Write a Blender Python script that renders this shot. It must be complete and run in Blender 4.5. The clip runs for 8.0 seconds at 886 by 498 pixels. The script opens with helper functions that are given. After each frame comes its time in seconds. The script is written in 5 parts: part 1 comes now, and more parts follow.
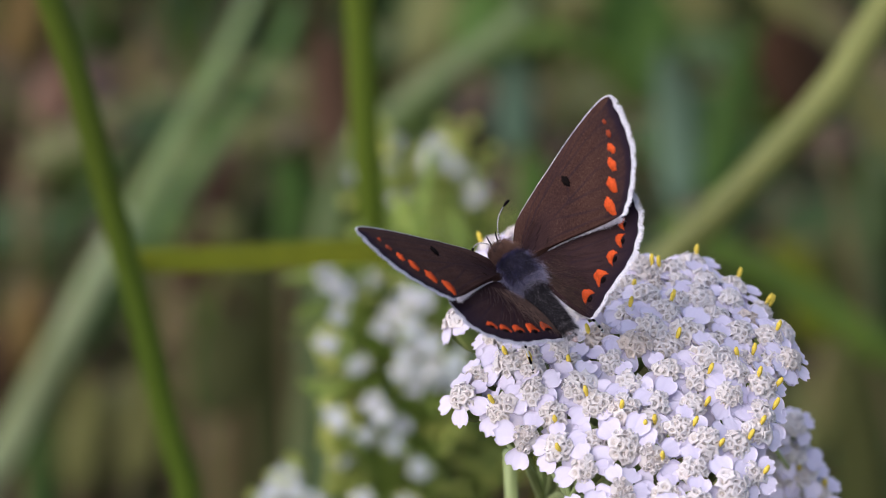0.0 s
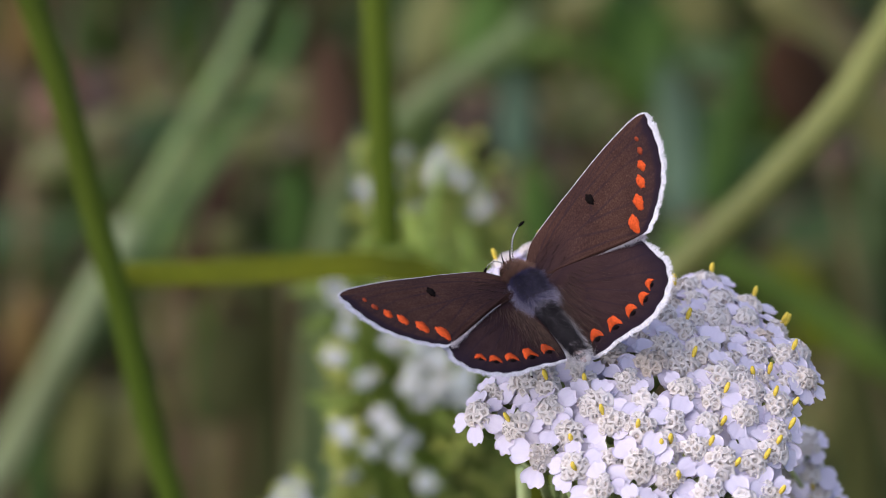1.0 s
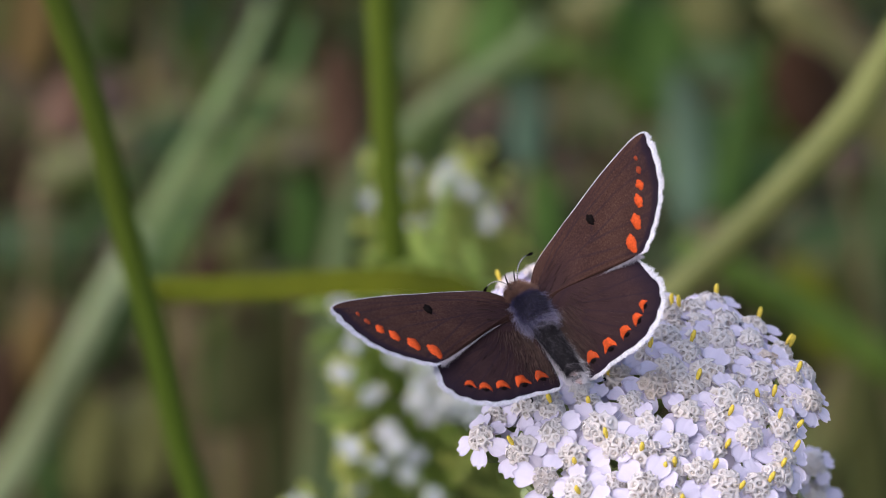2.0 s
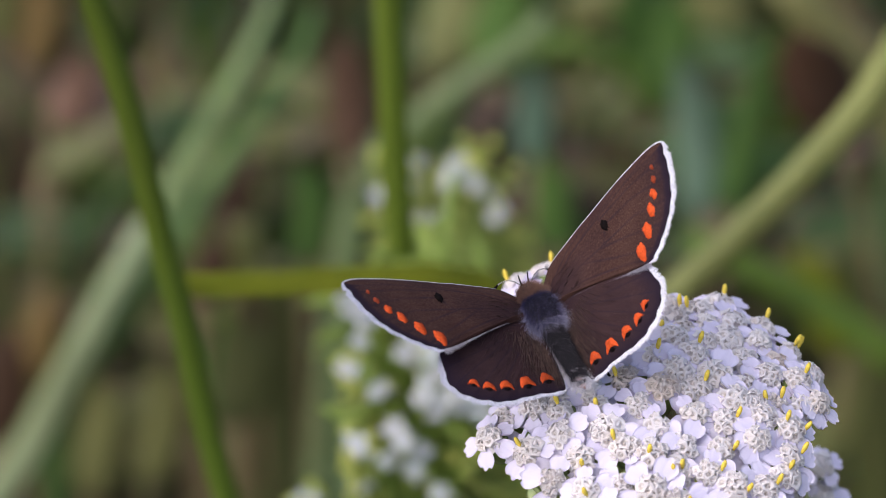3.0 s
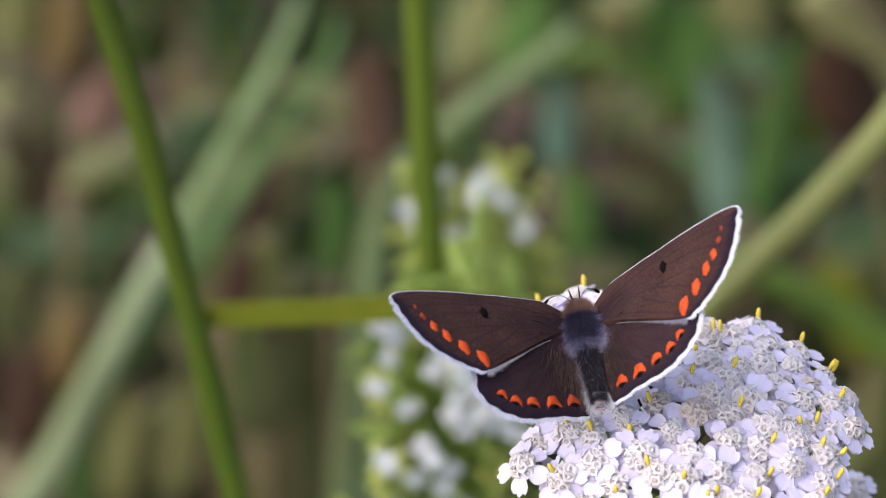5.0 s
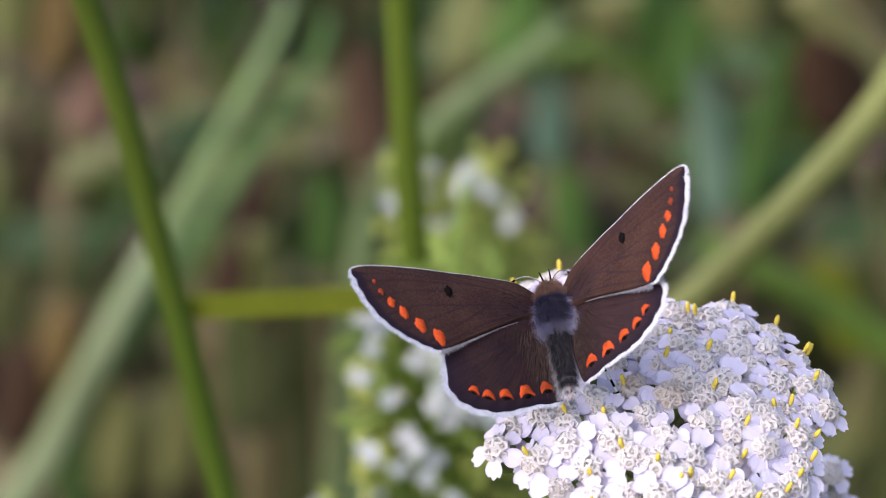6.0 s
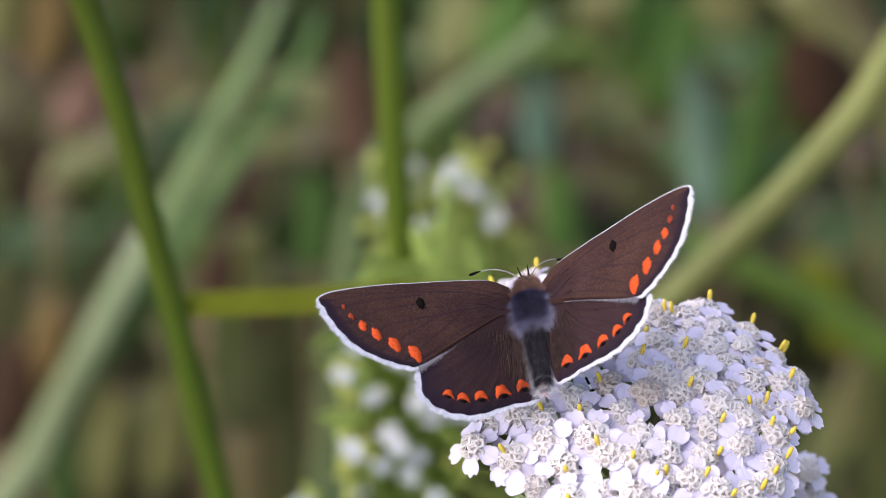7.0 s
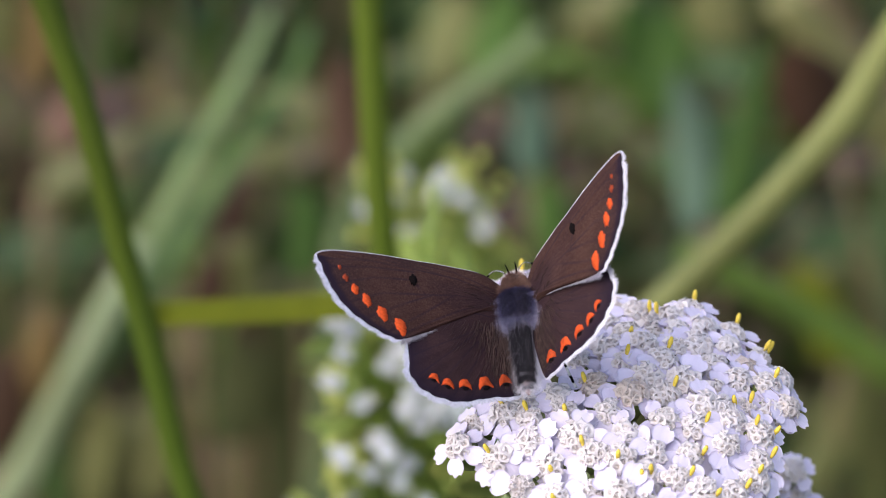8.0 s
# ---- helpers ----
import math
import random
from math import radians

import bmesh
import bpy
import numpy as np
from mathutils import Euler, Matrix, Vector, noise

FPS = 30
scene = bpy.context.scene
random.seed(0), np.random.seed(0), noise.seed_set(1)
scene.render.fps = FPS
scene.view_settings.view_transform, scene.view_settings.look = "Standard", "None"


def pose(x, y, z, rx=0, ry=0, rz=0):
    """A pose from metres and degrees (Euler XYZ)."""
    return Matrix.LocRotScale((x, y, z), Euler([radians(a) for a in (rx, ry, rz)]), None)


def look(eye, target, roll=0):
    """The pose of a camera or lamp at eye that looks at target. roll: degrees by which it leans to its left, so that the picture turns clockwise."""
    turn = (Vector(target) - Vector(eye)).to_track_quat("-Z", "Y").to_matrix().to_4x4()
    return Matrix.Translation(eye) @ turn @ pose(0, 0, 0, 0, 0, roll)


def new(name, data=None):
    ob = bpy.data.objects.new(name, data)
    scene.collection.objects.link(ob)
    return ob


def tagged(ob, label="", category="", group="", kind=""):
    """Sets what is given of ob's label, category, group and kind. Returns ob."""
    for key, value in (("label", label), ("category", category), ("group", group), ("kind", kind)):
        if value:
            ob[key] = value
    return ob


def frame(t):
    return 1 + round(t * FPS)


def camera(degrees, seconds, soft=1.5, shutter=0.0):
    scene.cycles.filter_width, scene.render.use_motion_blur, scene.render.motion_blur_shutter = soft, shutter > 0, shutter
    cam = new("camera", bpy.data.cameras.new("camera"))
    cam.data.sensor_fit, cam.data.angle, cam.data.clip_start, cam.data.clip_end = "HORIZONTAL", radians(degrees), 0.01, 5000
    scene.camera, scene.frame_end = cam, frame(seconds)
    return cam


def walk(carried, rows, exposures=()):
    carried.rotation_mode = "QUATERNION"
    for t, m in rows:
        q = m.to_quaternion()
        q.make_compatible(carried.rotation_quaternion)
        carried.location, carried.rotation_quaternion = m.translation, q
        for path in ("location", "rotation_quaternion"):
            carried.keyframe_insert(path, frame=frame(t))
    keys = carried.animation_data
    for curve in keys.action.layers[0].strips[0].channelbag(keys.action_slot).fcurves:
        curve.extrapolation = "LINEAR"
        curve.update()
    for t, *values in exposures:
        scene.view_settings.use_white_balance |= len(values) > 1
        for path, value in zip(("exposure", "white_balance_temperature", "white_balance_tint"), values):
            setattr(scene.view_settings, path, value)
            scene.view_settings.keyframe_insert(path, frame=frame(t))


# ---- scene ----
MM = 0.001
cam = camera(14.0, 8.0, soft=0.55)
cam.data.dof.use_dof = True
cam.data.dof.focus_distance = 0.2105
cam.data.dof.aperture_fstop = 41.0


def eye_pose(x, y, z, yaw, tilt, roll):
    return pose(x * MM, y * MM, z * MM, 90 + tilt, 0, yaw) @ pose(0, 0, 0, 0, 0, roll)


CAMERA_ROWS = [
    (0, 0.0, -199.53, 565.2, 0.0, -29.982, 0.004),
    (0.2, -0.16, -199.19, 565.53, -0.117, -30.045, 0.04),
    (0.5, -0.41, -198.69, 565.99, -0.192, -30.066, 0.122),
    (0.8, -1.03, -198.72, 565.71, -0.175, -29.962, 0.245),
    (1, -1.46, -198.73, 565.53, -0.163, -29.893, 0.393),
    (1.5, -0.82, -198.56, 566.32, 0.067, -29.945, 0.2),
    (1.7, -0.78, -198.11, 566.45, 0.1, -29.898, 0.122),
    (2.8, -0.85, -196.83, 566.79, 0.159, -30.12, 0.158),
    (3, -0.84, -196.48, 566.9, 0.225, -30.152, 0.154),
    (3.2, -1.26, -196.16, 566.92, 0.196, -30.146, 0.159),
    (3.5, -1.87, -195.55, 566.98, 0.185, -30.065, 0.204),
    (4, -1.17, -195.64, 568.29, 0.599, -30.049, -0.141),
    (4.2, -1.22, -195.57, 568.1, 0.662, -30.021, -0.101),
    (5.3, -1.79, -194.8, 567.48, 0.51, -30.167, -0.218),
    (5.5, -1.93, -194.94, 567.31, 0.408, -30.154, -0.228),
    (6, 0.09, -195.77, 566.76, 0.643, -30.073, -0.345),
    (6.2, 0.65, -196.21, 566.55, 0.761, -30.032, -0.28),
    (6.5, 1.47, -196.78, 566.29, 0.821, -29.947, -0.312),
    (6.8, 1.32, -196.62, 566.82, 0.677, -30.042, -0.272),
    (7, 1.24, -196.48, 567.18, 0.58, -30.105, -0.319),
    (7.2, 1.71, -196.67, 567.08, 0.632, -30.048, -0.297),
    (7.5, 2.46, -196.91, 566.96, 0.708, -29.962, -0.385),
    (7.7, 2.25, -197.02, 566.7, 0.631, -29.886, -0.366),
    (8, 1.97, -197.12, 566.28, 0.521, -29.798, -0.458),
]
walk(cam, [(r[0], eye_pose(*r[1:])) for r in CAMERA_ROWS], exposures=[(t, e, 6250, 13) for t, e in ((0.0, 0.75), (1.0, 0.71), (3.0, 0.85), (4.0, 1.00), (6.5, 1.09), (8.0, 1.09))])

# ---- light ----
world = bpy.data.worlds.new("sky")
scene.world = world
world.use_nodes = True
wn = world.node_tree.nodes
sky = wn.new("ShaderNodeTexSky")
sky.sky_type = "NISHITA"
sky.sun_disc = False
sky.sun_elevation = radians(47)
sky.sun_rotation = radians(235)
sky.air_density, sky.dust_density, sky.ozone_density = 1.0, 3.2, 1.0
world.node_tree.links.new(sky.outputs[0], wn["Background"].inputs[0])
wn["Background"].inputs[1].default_value = 0.10
sun = new("sun", bpy.data.lights.new("sun", "SUN"))
sun.data.energy = 1.5
sun.data.angle = radians(95)
sun.data.color = (1.0, 0.985, 0.99)
sun.matrix_world = look((-0.78, -0.54, 1.03), (0, 0, 0))


# ---- materials ----
def material(name, rough=0.6, spec=0.3):
    m = bpy.data.materials.new(name)
    m.use_nodes = True
    b = m.node_tree.nodes["Principled BSDF"]
    b.inputs["Roughness"].default_value = rough
    b.inputs["Specular IOR Level"].default_value = spec
    return m, m.node_tree.nodes, m.node_tree.links, b


def ramp(nodes, links, source, stops):
    r = nodes.new("ShaderNodeValToRGB")
    while len(r.color_ramp.elements) < len(stops):
        r.color_ramp.elements.new(0.5)
    for e, (p, c) in zip(r.color_ramp.elements, stops):
        e.position, e.color = p, (*c, 1)
    links.new(source, r.inputs[0])
    return r


def noise_tex(nodes, links, scale, detail=3.0, stretch=None, rough=0.55):
    tc = nodes.new("ShaderNodeTexCoord")
    n = nodes.new("ShaderNodeTexNoise")
    n.inputs["Scale"].default_value = scale
    n.inputs["Detail"].default_value = detail
    n.inputs["Roughness"].default_value = rough
    if stretch:
        mp = nodes.new("ShaderNodeMapping")
        mp.inputs["Scale"].default_value = stretch
        links.new(tc.outputs["Object"], mp.inputs[0])
        links.new(mp.outputs[0], n.inputs["Vector"])
    else:
        links.new(tc.outputs["Object"], n.inputs["Vector"])
    return n


def mix(nodes, links, kind, fac, a, b):
    x = nodes.new("ShaderNodeMix")
    x.data_type, x.blend_type = "RGBA", kind
    for value, slot in ((fac, x.inputs[0]), (a, x.inputs[6]), (b, x.inputs[7])):
        if isinstance(value, (int, float)):
            slot.default_value = value
        elif isinstance(value, tuple):
            slot.default_value = (*value, 1)
        else:
            links.new(value, slot)
    return x.outputs[2]


def bump(nodes, links, source, bsdf, strength, distance):
    b = nodes.new("ShaderNodeBump")
    b.inputs["Strength"].default_value = strength
    b.inputs["Distance"].default_value = distance
    links.new(source, b.inputs["Height"])
    links.new(b.outputs[0], bsdf.inputs["Normal"])


def leaf_material(name, dark, light, scale=160.0, rough=0.5, thin=0.25, streak=True):
    """Grass and leaves: lengthwise streaks, blotches, light passing through."""
    m, n, l, b = material(name, rough, 0.35)
    a = noise_tex(n, l, scale, 4.0, (1, 1, 0.12) if streak else None)
    big = noise_tex(n, l, scale * 0.13, 2.0)
    r = ramp(n, l, a.outputs[0], ((0.3, dark), (0.7, light)))
    r2 = ramp(n, l, big.outputs[0], ((0.3, (0.72, 0.68, 0.6)), (0.7, (1.15, 1.15, 1.1))))
    info = n.new("ShaderNodeObjectInfo")
    r3 = ramp(n, l, info.outputs["Random"], ((0.0, (0.82, 0.86, 0.8)), (1.0, (1.15, 1.1, 1.05))))
    col = mix(n, l, "MULTIPLY", 1.0, mix(n, l, "MULTIPLY", 1.0, r.outputs[0], r2.outputs[0]), r3.outputs[0])
    l.new(col, b.inputs["Base Color"])
    bump(n, l, a.outputs[0], b, 0.3, 0.0004)
    t = n.new("ShaderNodeBsdfTranslucent")
    l.new(col, t.inputs[0])
    ms = n.new("ShaderNodeMixShader")
    ms.inputs[0].default_value = thin
    l.new(b.outputs[0], ms.inputs[1])
    l.new(t.outputs[0], ms.inputs[2])
    l.new(ms.outputs[0], n["Material Output"].inputs[0])
    return m


GREEN = leaf_material("grass_green", (0.072, 0.132, 0.019), (0.136, 0.217, 0.032))
STALK_GREEN = leaf_material("stalk_green", (0.078, 0.126, 0.013), (0.136, 0.194, 0.022))
MIDGREEN = leaf_material("grass_mid_green", (0.090, 0.165, 0.045), (0.155, 0.255, 0.080))
STALK_OLIVE = leaf_material("stalk_olive", (0.195, 0.208, 0.070), (0.315, 0.328, 0.122))
LEAFY = leaf_material("leaf_green", (0.30, 0.42, 0.085), (0.45, 0.57, 0.16), thin=0.5)
PALE = leaf_material("grass_pale", (0.135, 0.195, 0.09), (0.235, 0.315, 0.155))
OLIVE = leaf_material("grass_olive", (0.180, 0.189, 0.072), (0.297, 0.297, 0.131))
YELLOWISH = leaf_material("grass_yellow_green", (0.125, 0.150, 0.004), (0.205, 0.226, 0.008), rough=0.95)
BLUISH = leaf_material("grass_blue_green", (0.06, 0.16, 0.09), (0.13, 0.27, 0.16))
DEEP = leaf_material("grass_deep_green", (0.025, 0.060, 0.014), (0.055, 0.102, 0.025))
DRY = leaf_material("dry_stalk", (0.144, 0.104, 0.056), (0.256, 0.192, 0.112), thin=0.1)
PINKISH = leaf_material("dry_reddish_stalk", (0.081, 0.056, 0.037), (0.136, 0.095, 0.064), thin=0.1)
BROAD = leaf_material("grass_broad_pale", (0.170, 0.240, 0.095), (0.285, 0.385, 0.165))
ROSE = leaf_material("dead_leaf_reddish", (0.089, 0.051, 0.037), (0.149, 0.085, 0.062), thin=0.1)
RUST = leaf_material("dead_leaf_rust", (0.105, 0.072, 0.026), (0.175, 0.12, 0.047), thin=0.1)
OLIVE_LEAF = leaf_material("leaf_olive", (0.110, 0.118, 0.042), (0.186, 0.194, 0.074))
LIGHT = leaf_material("grass_light_grey_green", (0.230, 0.29, 0.165), (0.365, 0.44, 0.27))
TAN = leaf_material("dry_leaf_grey_brown", (0.112, 0.092, 0.048), (0.180, 0.150, 0.080), thin=0.1)
MISTY = leaf_material("grass_misty_blue_green", (0.14, 0.235, 0.175), (0.24, 0.36, 0.28))
FRESH = leaf_material("grass_fresh_green", (0.056, 0.124, 0.027), (0.109, 0.199, 0.050))
# olive grass with the shade low in the meadow put into its colour
SHADED_OLIVE = leaf_material("grass_shaded_olive", (0.055, 0.064, 0.024), (0.105, 0.112, 0.044))
# for a dark dead leaf, and for shaded gaps painted as dark leaves
DARKBROWN = leaf_material("dead_leaf_and_gap_dark", (0.03, 0.016, 0.01), (0.06, 0.03, 0.018), thin=0.05)
YARROW_STEM = leaf_material("yarrow_stem_green", (0.27, 0.34, 0.15), (0.42, 0.49, 0.26), 900.0, thin=0.05)
INVOLUCRE = leaf_material("involucre_green", (0.13, 0.19, 0.05), (0.30, 0.34, 0.14), 1800.0, thin=0.05)
BUD = leaf_material("bud_yellow_green", (0.56, 0.64, 0.15), (0.74, 0.79, 0.29), 900.0, thin=0.45, streak=False)


def soil_material():
    m, n, l, b = material("soil_and_litter", 0.95, 0.1)
    a = noise_tex(n, l, 45.0, 6.0)
    c = noise_tex(n, l, 5.0, 4.0)
    r = ramp(n, l, a.outputs[0], ((0.3, (0.06, 0.045, 0.028)), (0.55, (0.14, 0.105, 0.065)), (0.75, (0.24, 0.19, 0.12))))
    r2 = ramp(n, l, c.outputs[0], ((0.36, (0.11, 0.085, 0.055)), (0.52, (0.075, 0.095, 0.032))))
    l.new(mix(n, l, "MIX", 0.6, r.outputs[0], r2.outputs[0]), b.inputs["Base Color"])
    bump(n, l, a.outputs[0], b, 0.8, 0.01)
    return m


SOIL = soil_material()


def petal_material():
    m, n, l, b = material("white_petal", 0.55, 0.25)
    a = noise_tex(n, l, 2600.0, 3.0, (1, 0.25, 1))
    info = n.new("ShaderNodeObjectInfo")
    r = ramp(n, l, a.outputs[0], ((0.3, (0.82, 0.757, 0.885)), (0.7, (0.88, 0.817, 0.94))))
    r2 = ramp(n, l, info.outputs["Random"], ((0.0, (0.94, 0.93, 0.96)), (0.5, (1, 1, 1)), (1.0, (0.98, 0.97, 1.0))))
    col = mix(n, l, "MULTIPLY", 1.0, r.outputs[0], r2.outputs[0])
    l.new(col, b.inputs["Base Color"])
    bump(n, l, a.outputs[0], b, 0.35, 0.00008)
    t = n.new("ShaderNodeBsdfTranslucent")
    l.new(col, t.inputs[0])
    ms = n.new("ShaderNodeMixShader")
    ms.inputs[0].default_value = 0.32
    l.new(b.outputs[0], ms.inputs[1])
    l.new(t.outputs[0], ms.inputs[2])
    l.new(ms.outputs[0], n["Material Output"].inputs[0])
    return m


PETAL = petal_material()
SMALL_PETAL = leaf_material("bedstraw_white", (0.80, 0.84, 0.96), (0.87, 0.90, 0.99), 900.0, thin=0.4, streak=False)


def attribute_colour(nodes, name):
    a = nodes.new("ShaderNodeAttribute")
    a.attribute_name = name
    return a


def disc_material():
    """Creamy lobes round a greyish-brown throat with its inner shade painted in; some heads are going over."""
    m, n, l, b = material("disc_floret_cream", 0.7, 0.2)
    a = attribute_colour(n, "throat")
    info = n.new("ShaderNodeObjectInfo")
    lobe = ramp(n, l, info.outputs["Random"], ((0.0, (0.93, 0.88, 0.885)), (0.92, (0.92, 0.865, 0.85)), (0.98, (0.82, 0.72, 0.66))))
    spot = noise_tex(n, l, 1500.0, 2.0)
    r = ramp(n, l, spot.outputs[0], ((0.3, (0.94, 0.92, 0.90)), (0.65, (1, 1, 1))))
    col = mix(n, l, "MULTIPLY", 1.0, lobe.outputs[0], r.outputs[0])
    l.new(mix(n, l, "MIX", a.outputs["Fac"], col, (0.66, 0.58, 0.50)), b.inputs["Base Color"])
    t = n.new("ShaderNodeBsdfTranslucent")
    l.new(col, t.inputs[0])
    ms = n.new("ShaderNodeMixShader")
    ms.inputs[0].default_value = 0.42
    l.new(b.outputs[0], ms.inputs[1])
    l.new(t.outputs[0], ms.inputs[2])
    l.new(ms.outputs[0], n["Material Output"].inputs[0])
    return m


DISC = disc_material()


def plain(name, colour, rough=0.6, spec=0.3, vary=0.25, scale=2500.0):
    m, n, l, b = material(name, rough, spec)
    a = noise_tex(n, l, scale, 3.0)
    r = ramp(n, l, a.outputs[0], ((0.3, tuple(c * (1 - vary) for c in colour)), (0.7, tuple(min(1, c * (1 + vary)) for c in colour))))
    l.new(r.outputs[0], b.inputs["Base Color"])
    return m


STAMEN = plain("pollen_yellow", (0.78, 0.58, 0.08), 0.7, 0.2)
ORANGE = plain("scale_orange", (0.54, 0.074, 0.017), 0.8, 0.08, 0.28, 9000.0)
ORANGE_DIM = plain("scale_orange_dusky", (0.22, 0.035, 0.012), 0.75, 0.15, 0.3, 9000.0)
BLACK = plain("scale_black", (0.007, 0.005, 0.005), 0.9, 0.03, 0.3, 9000.0)
FRINGE = plain("fringe_white", (0.72, 0.70, 0.77), 0.8, 0.1, 0.2, 6000.0)
FUR_BLUE = plain("fur_blue_grey", (0.060, 0.054, 0.118), 0.8, 0.1, 0.4, 3000.0)
FUR_BROWN = plain("fur_brown", (0.19, 0.105, 0.078), 0.65, 0.3, 0.4, 3000.0)
FUR_GREY = plain("fur_pale_grey", (0.70, 0.66, 0.70), 0.65, 0.3, 0.3, 3000.0)
FUR_PALE = plain("fur_pale_blue", (0.25, 0.235, 0.38), 0.6, 0.3, 0.3, 3000.0)
FUR_DARK = plain("fur_dark_brown", (0.055, 0.036, 0.028), 0.7, 0.2, 0.5, 3000.0)
FUR_DUSK = plain("fur_dusky", (0.055, 0.033, 0.028), 0.7, 0.2, 0.5, 3000.0)
FUR_LILAC = plain("fur_lilac_grey", (0.40, 0.37, 0.42), 0.7, 0.2, 0.3, 3000.0)
FUR_TAN = plain("fur_tan", (0.095, 0.060, 0.050), 0.7, 0.2, 0.4, 3000.0)
FUR_SIDE = plain("fur_lilac", (0.36, 0.335, 0.45), 0.7, 0.2, 0.3, 3000.0)
BODY_DARK = plain("body_dark", (0.030, 0.026, 0.032), 0.7, 0.2, 0.4, 2500.0)
TIP_TAN = plain("abdomen_tip_tan", (0.36, 0.235, 0.21), 0.7, 0.2, 0.3, 4000.0)
LEG_WHITE = plain("leg_white", (0.65, 0.63, 0.6), 0.7)


def wing_material():
    m, n, l, b = material("wing_brown", 0.8, 0.05)
    grain = noise_tex(n, l, 11000.0, 2.0)
    blotch = noise_tex(n, l, 420.0, 3.0)
    r = ramp(n, l, grain.outputs[0], ((0.34, (0.040, 0.018, 0.0155)), (0.58, (0.059, 0.031, 0.0255)), (0.72, (0.085, 0.045, 0.035)), (0.80, (0.15, 0.09, 0.07))))
    r2 = ramp(n, l, blotch.outputs[0], ((0.3, (0.76, 0.74, 0.76)), (0.7, (1.18, 1.16, 1.08))))
    col = mix(n, l, "MULTIPLY", 1.0, r.outputs[0], r2.outputs[0])
    a = attribute_colour(n, "vein")
    l.new(mix(n, l, "MIX", a.outputs["Fac"], col, (0.019, 0.012, 0.020)), b.inputs["Base Color"])
    bump(n, l, grain.outputs[0], b, 0.5, 0.00003)
    return m


WING = wing_material()


# ---- mesh helpers (in millimetres) ----
def finish(bm, name, smooth=True):
    me = bpy.data.meshes.new(name)
    for v in bm.verts:
        v.co *= MM
    bmesh.ops.recalc_face_normals(bm, faces=bm.faces)
    if smooth:
        for f in bm.faces:
            f.smooth = True
    bm.to_mesh(me)
    bm.free()
    return me


def mesh_of(verts, faces, name, smooth=True):
    me = bpy.data.meshes.new(name)
    me.from_pydata([tuple(c * MM for c in v) for v in verts], [], faces)
    if smooth:
        me.polygons.foreach_set("use_smooth", [True] * len(me.polygons))
    me.update()
    return me


def part(name, me, mat, parent, label="", m=None):
    if not me.materials:
        me.materials.append(mat)
    ob = new(name, me)
    ob.parent = parent
    if m is not None:
        ob.matrix_basis = m
    return tagged(ob, label)


def spline(points, count):
    """Catmull-Rom through the points, count samples."""
    p = [Vector(q) for q in points]
    p = [p[0] * 2 - p[1], *p, p[-1] * 2 - p[-2]]
    out = []
    for i in range(count):
        u = i / (count - 1) * (len(p) - 3)
        k = min(int(u), len(p) - 4)
        t = u - k
        a, b, c, d = p[k:k + 4]
        out.append(0.5 * ((2 * b) + (c - a) * t + (2 * a - 5 * b + 4 * c - d) * t * t + (3 * b - a - 3 * c + d) * t ** 3))
    return out


def long_spline(points, count):
    """A smooth curve through unevenly spaced points, sampled evenly by length."""
    p = [Vector(q) for q in points]
    at = [0.0]
    for a, b in zip(p, p[1:]):
        at.append(at[-1] + max((b - a).length, 1e-6))
    n = len(p)
    slope = [(p[min(i + 1, n - 1)] - p[max(i - 1, 0)]) / (at[min(i + 1, n - 1)] - at[max(i - 1, 0)]) for i in range(n)]
    out = []
    for i in range(count):
        u = at[-1] * i / (count - 1)
        k = next(j for j in range(n - 1) if u <= at[j + 1] + 1e-9)
        h = at[k + 1] - at[k]
        t = (u - at[k]) / h
        out.append(p[k] * (2 * t ** 3 - 3 * t * t + 1) + slope[k] * h * (t ** 3 - 2 * t * t + t) + p[k + 1] * (3 * t * t - 2 * t ** 3) + slope[k + 1] * h * (t ** 3 - t * t))
    return out


def tube_data(points, radii, sides=8, count=None):
    path = long_spline(points, count) if count else [Vector(p) for p in points]
    n = len(path)
    verts, faces = [], []
    side = Vector((0.31, 0.95, 0.1))
    for i, p in enumerate(path):
        d = (path[min(i + 1, n - 1)] - path[max(i - 1, 0)]).normalized()
        side = (side - d * side.dot(d)).normalized()
        other = d.cross(side)
        u = i / (n - 1) * (len(radii) - 1)
        k = min(int(u), len(radii) - 2)
        r = radii[k] + (radii[k + 1] - radii[k]) * (u - k)
        for j in range(sides):
            a = 2 * math.pi * j / sides
            verts.append(p + (side * math.cos(a) + other * math.sin(a)) * r)
    for i in range(n - 1):
        for j in range(sides):
            a, b = i * sides + j, i * sides + (j + 1) % sides
            faces.append((a, b, b + sides, a + sides))
    faces.append(tuple(range(sides))[::-1])
    faces.append(tuple((n - 1) * sides + j for j in range(sides)))
    return verts, faces


def tube(name, points, radii, sides=8, count=None):
    return mesh_of(*tube_data(points, radii, sides, count), name)


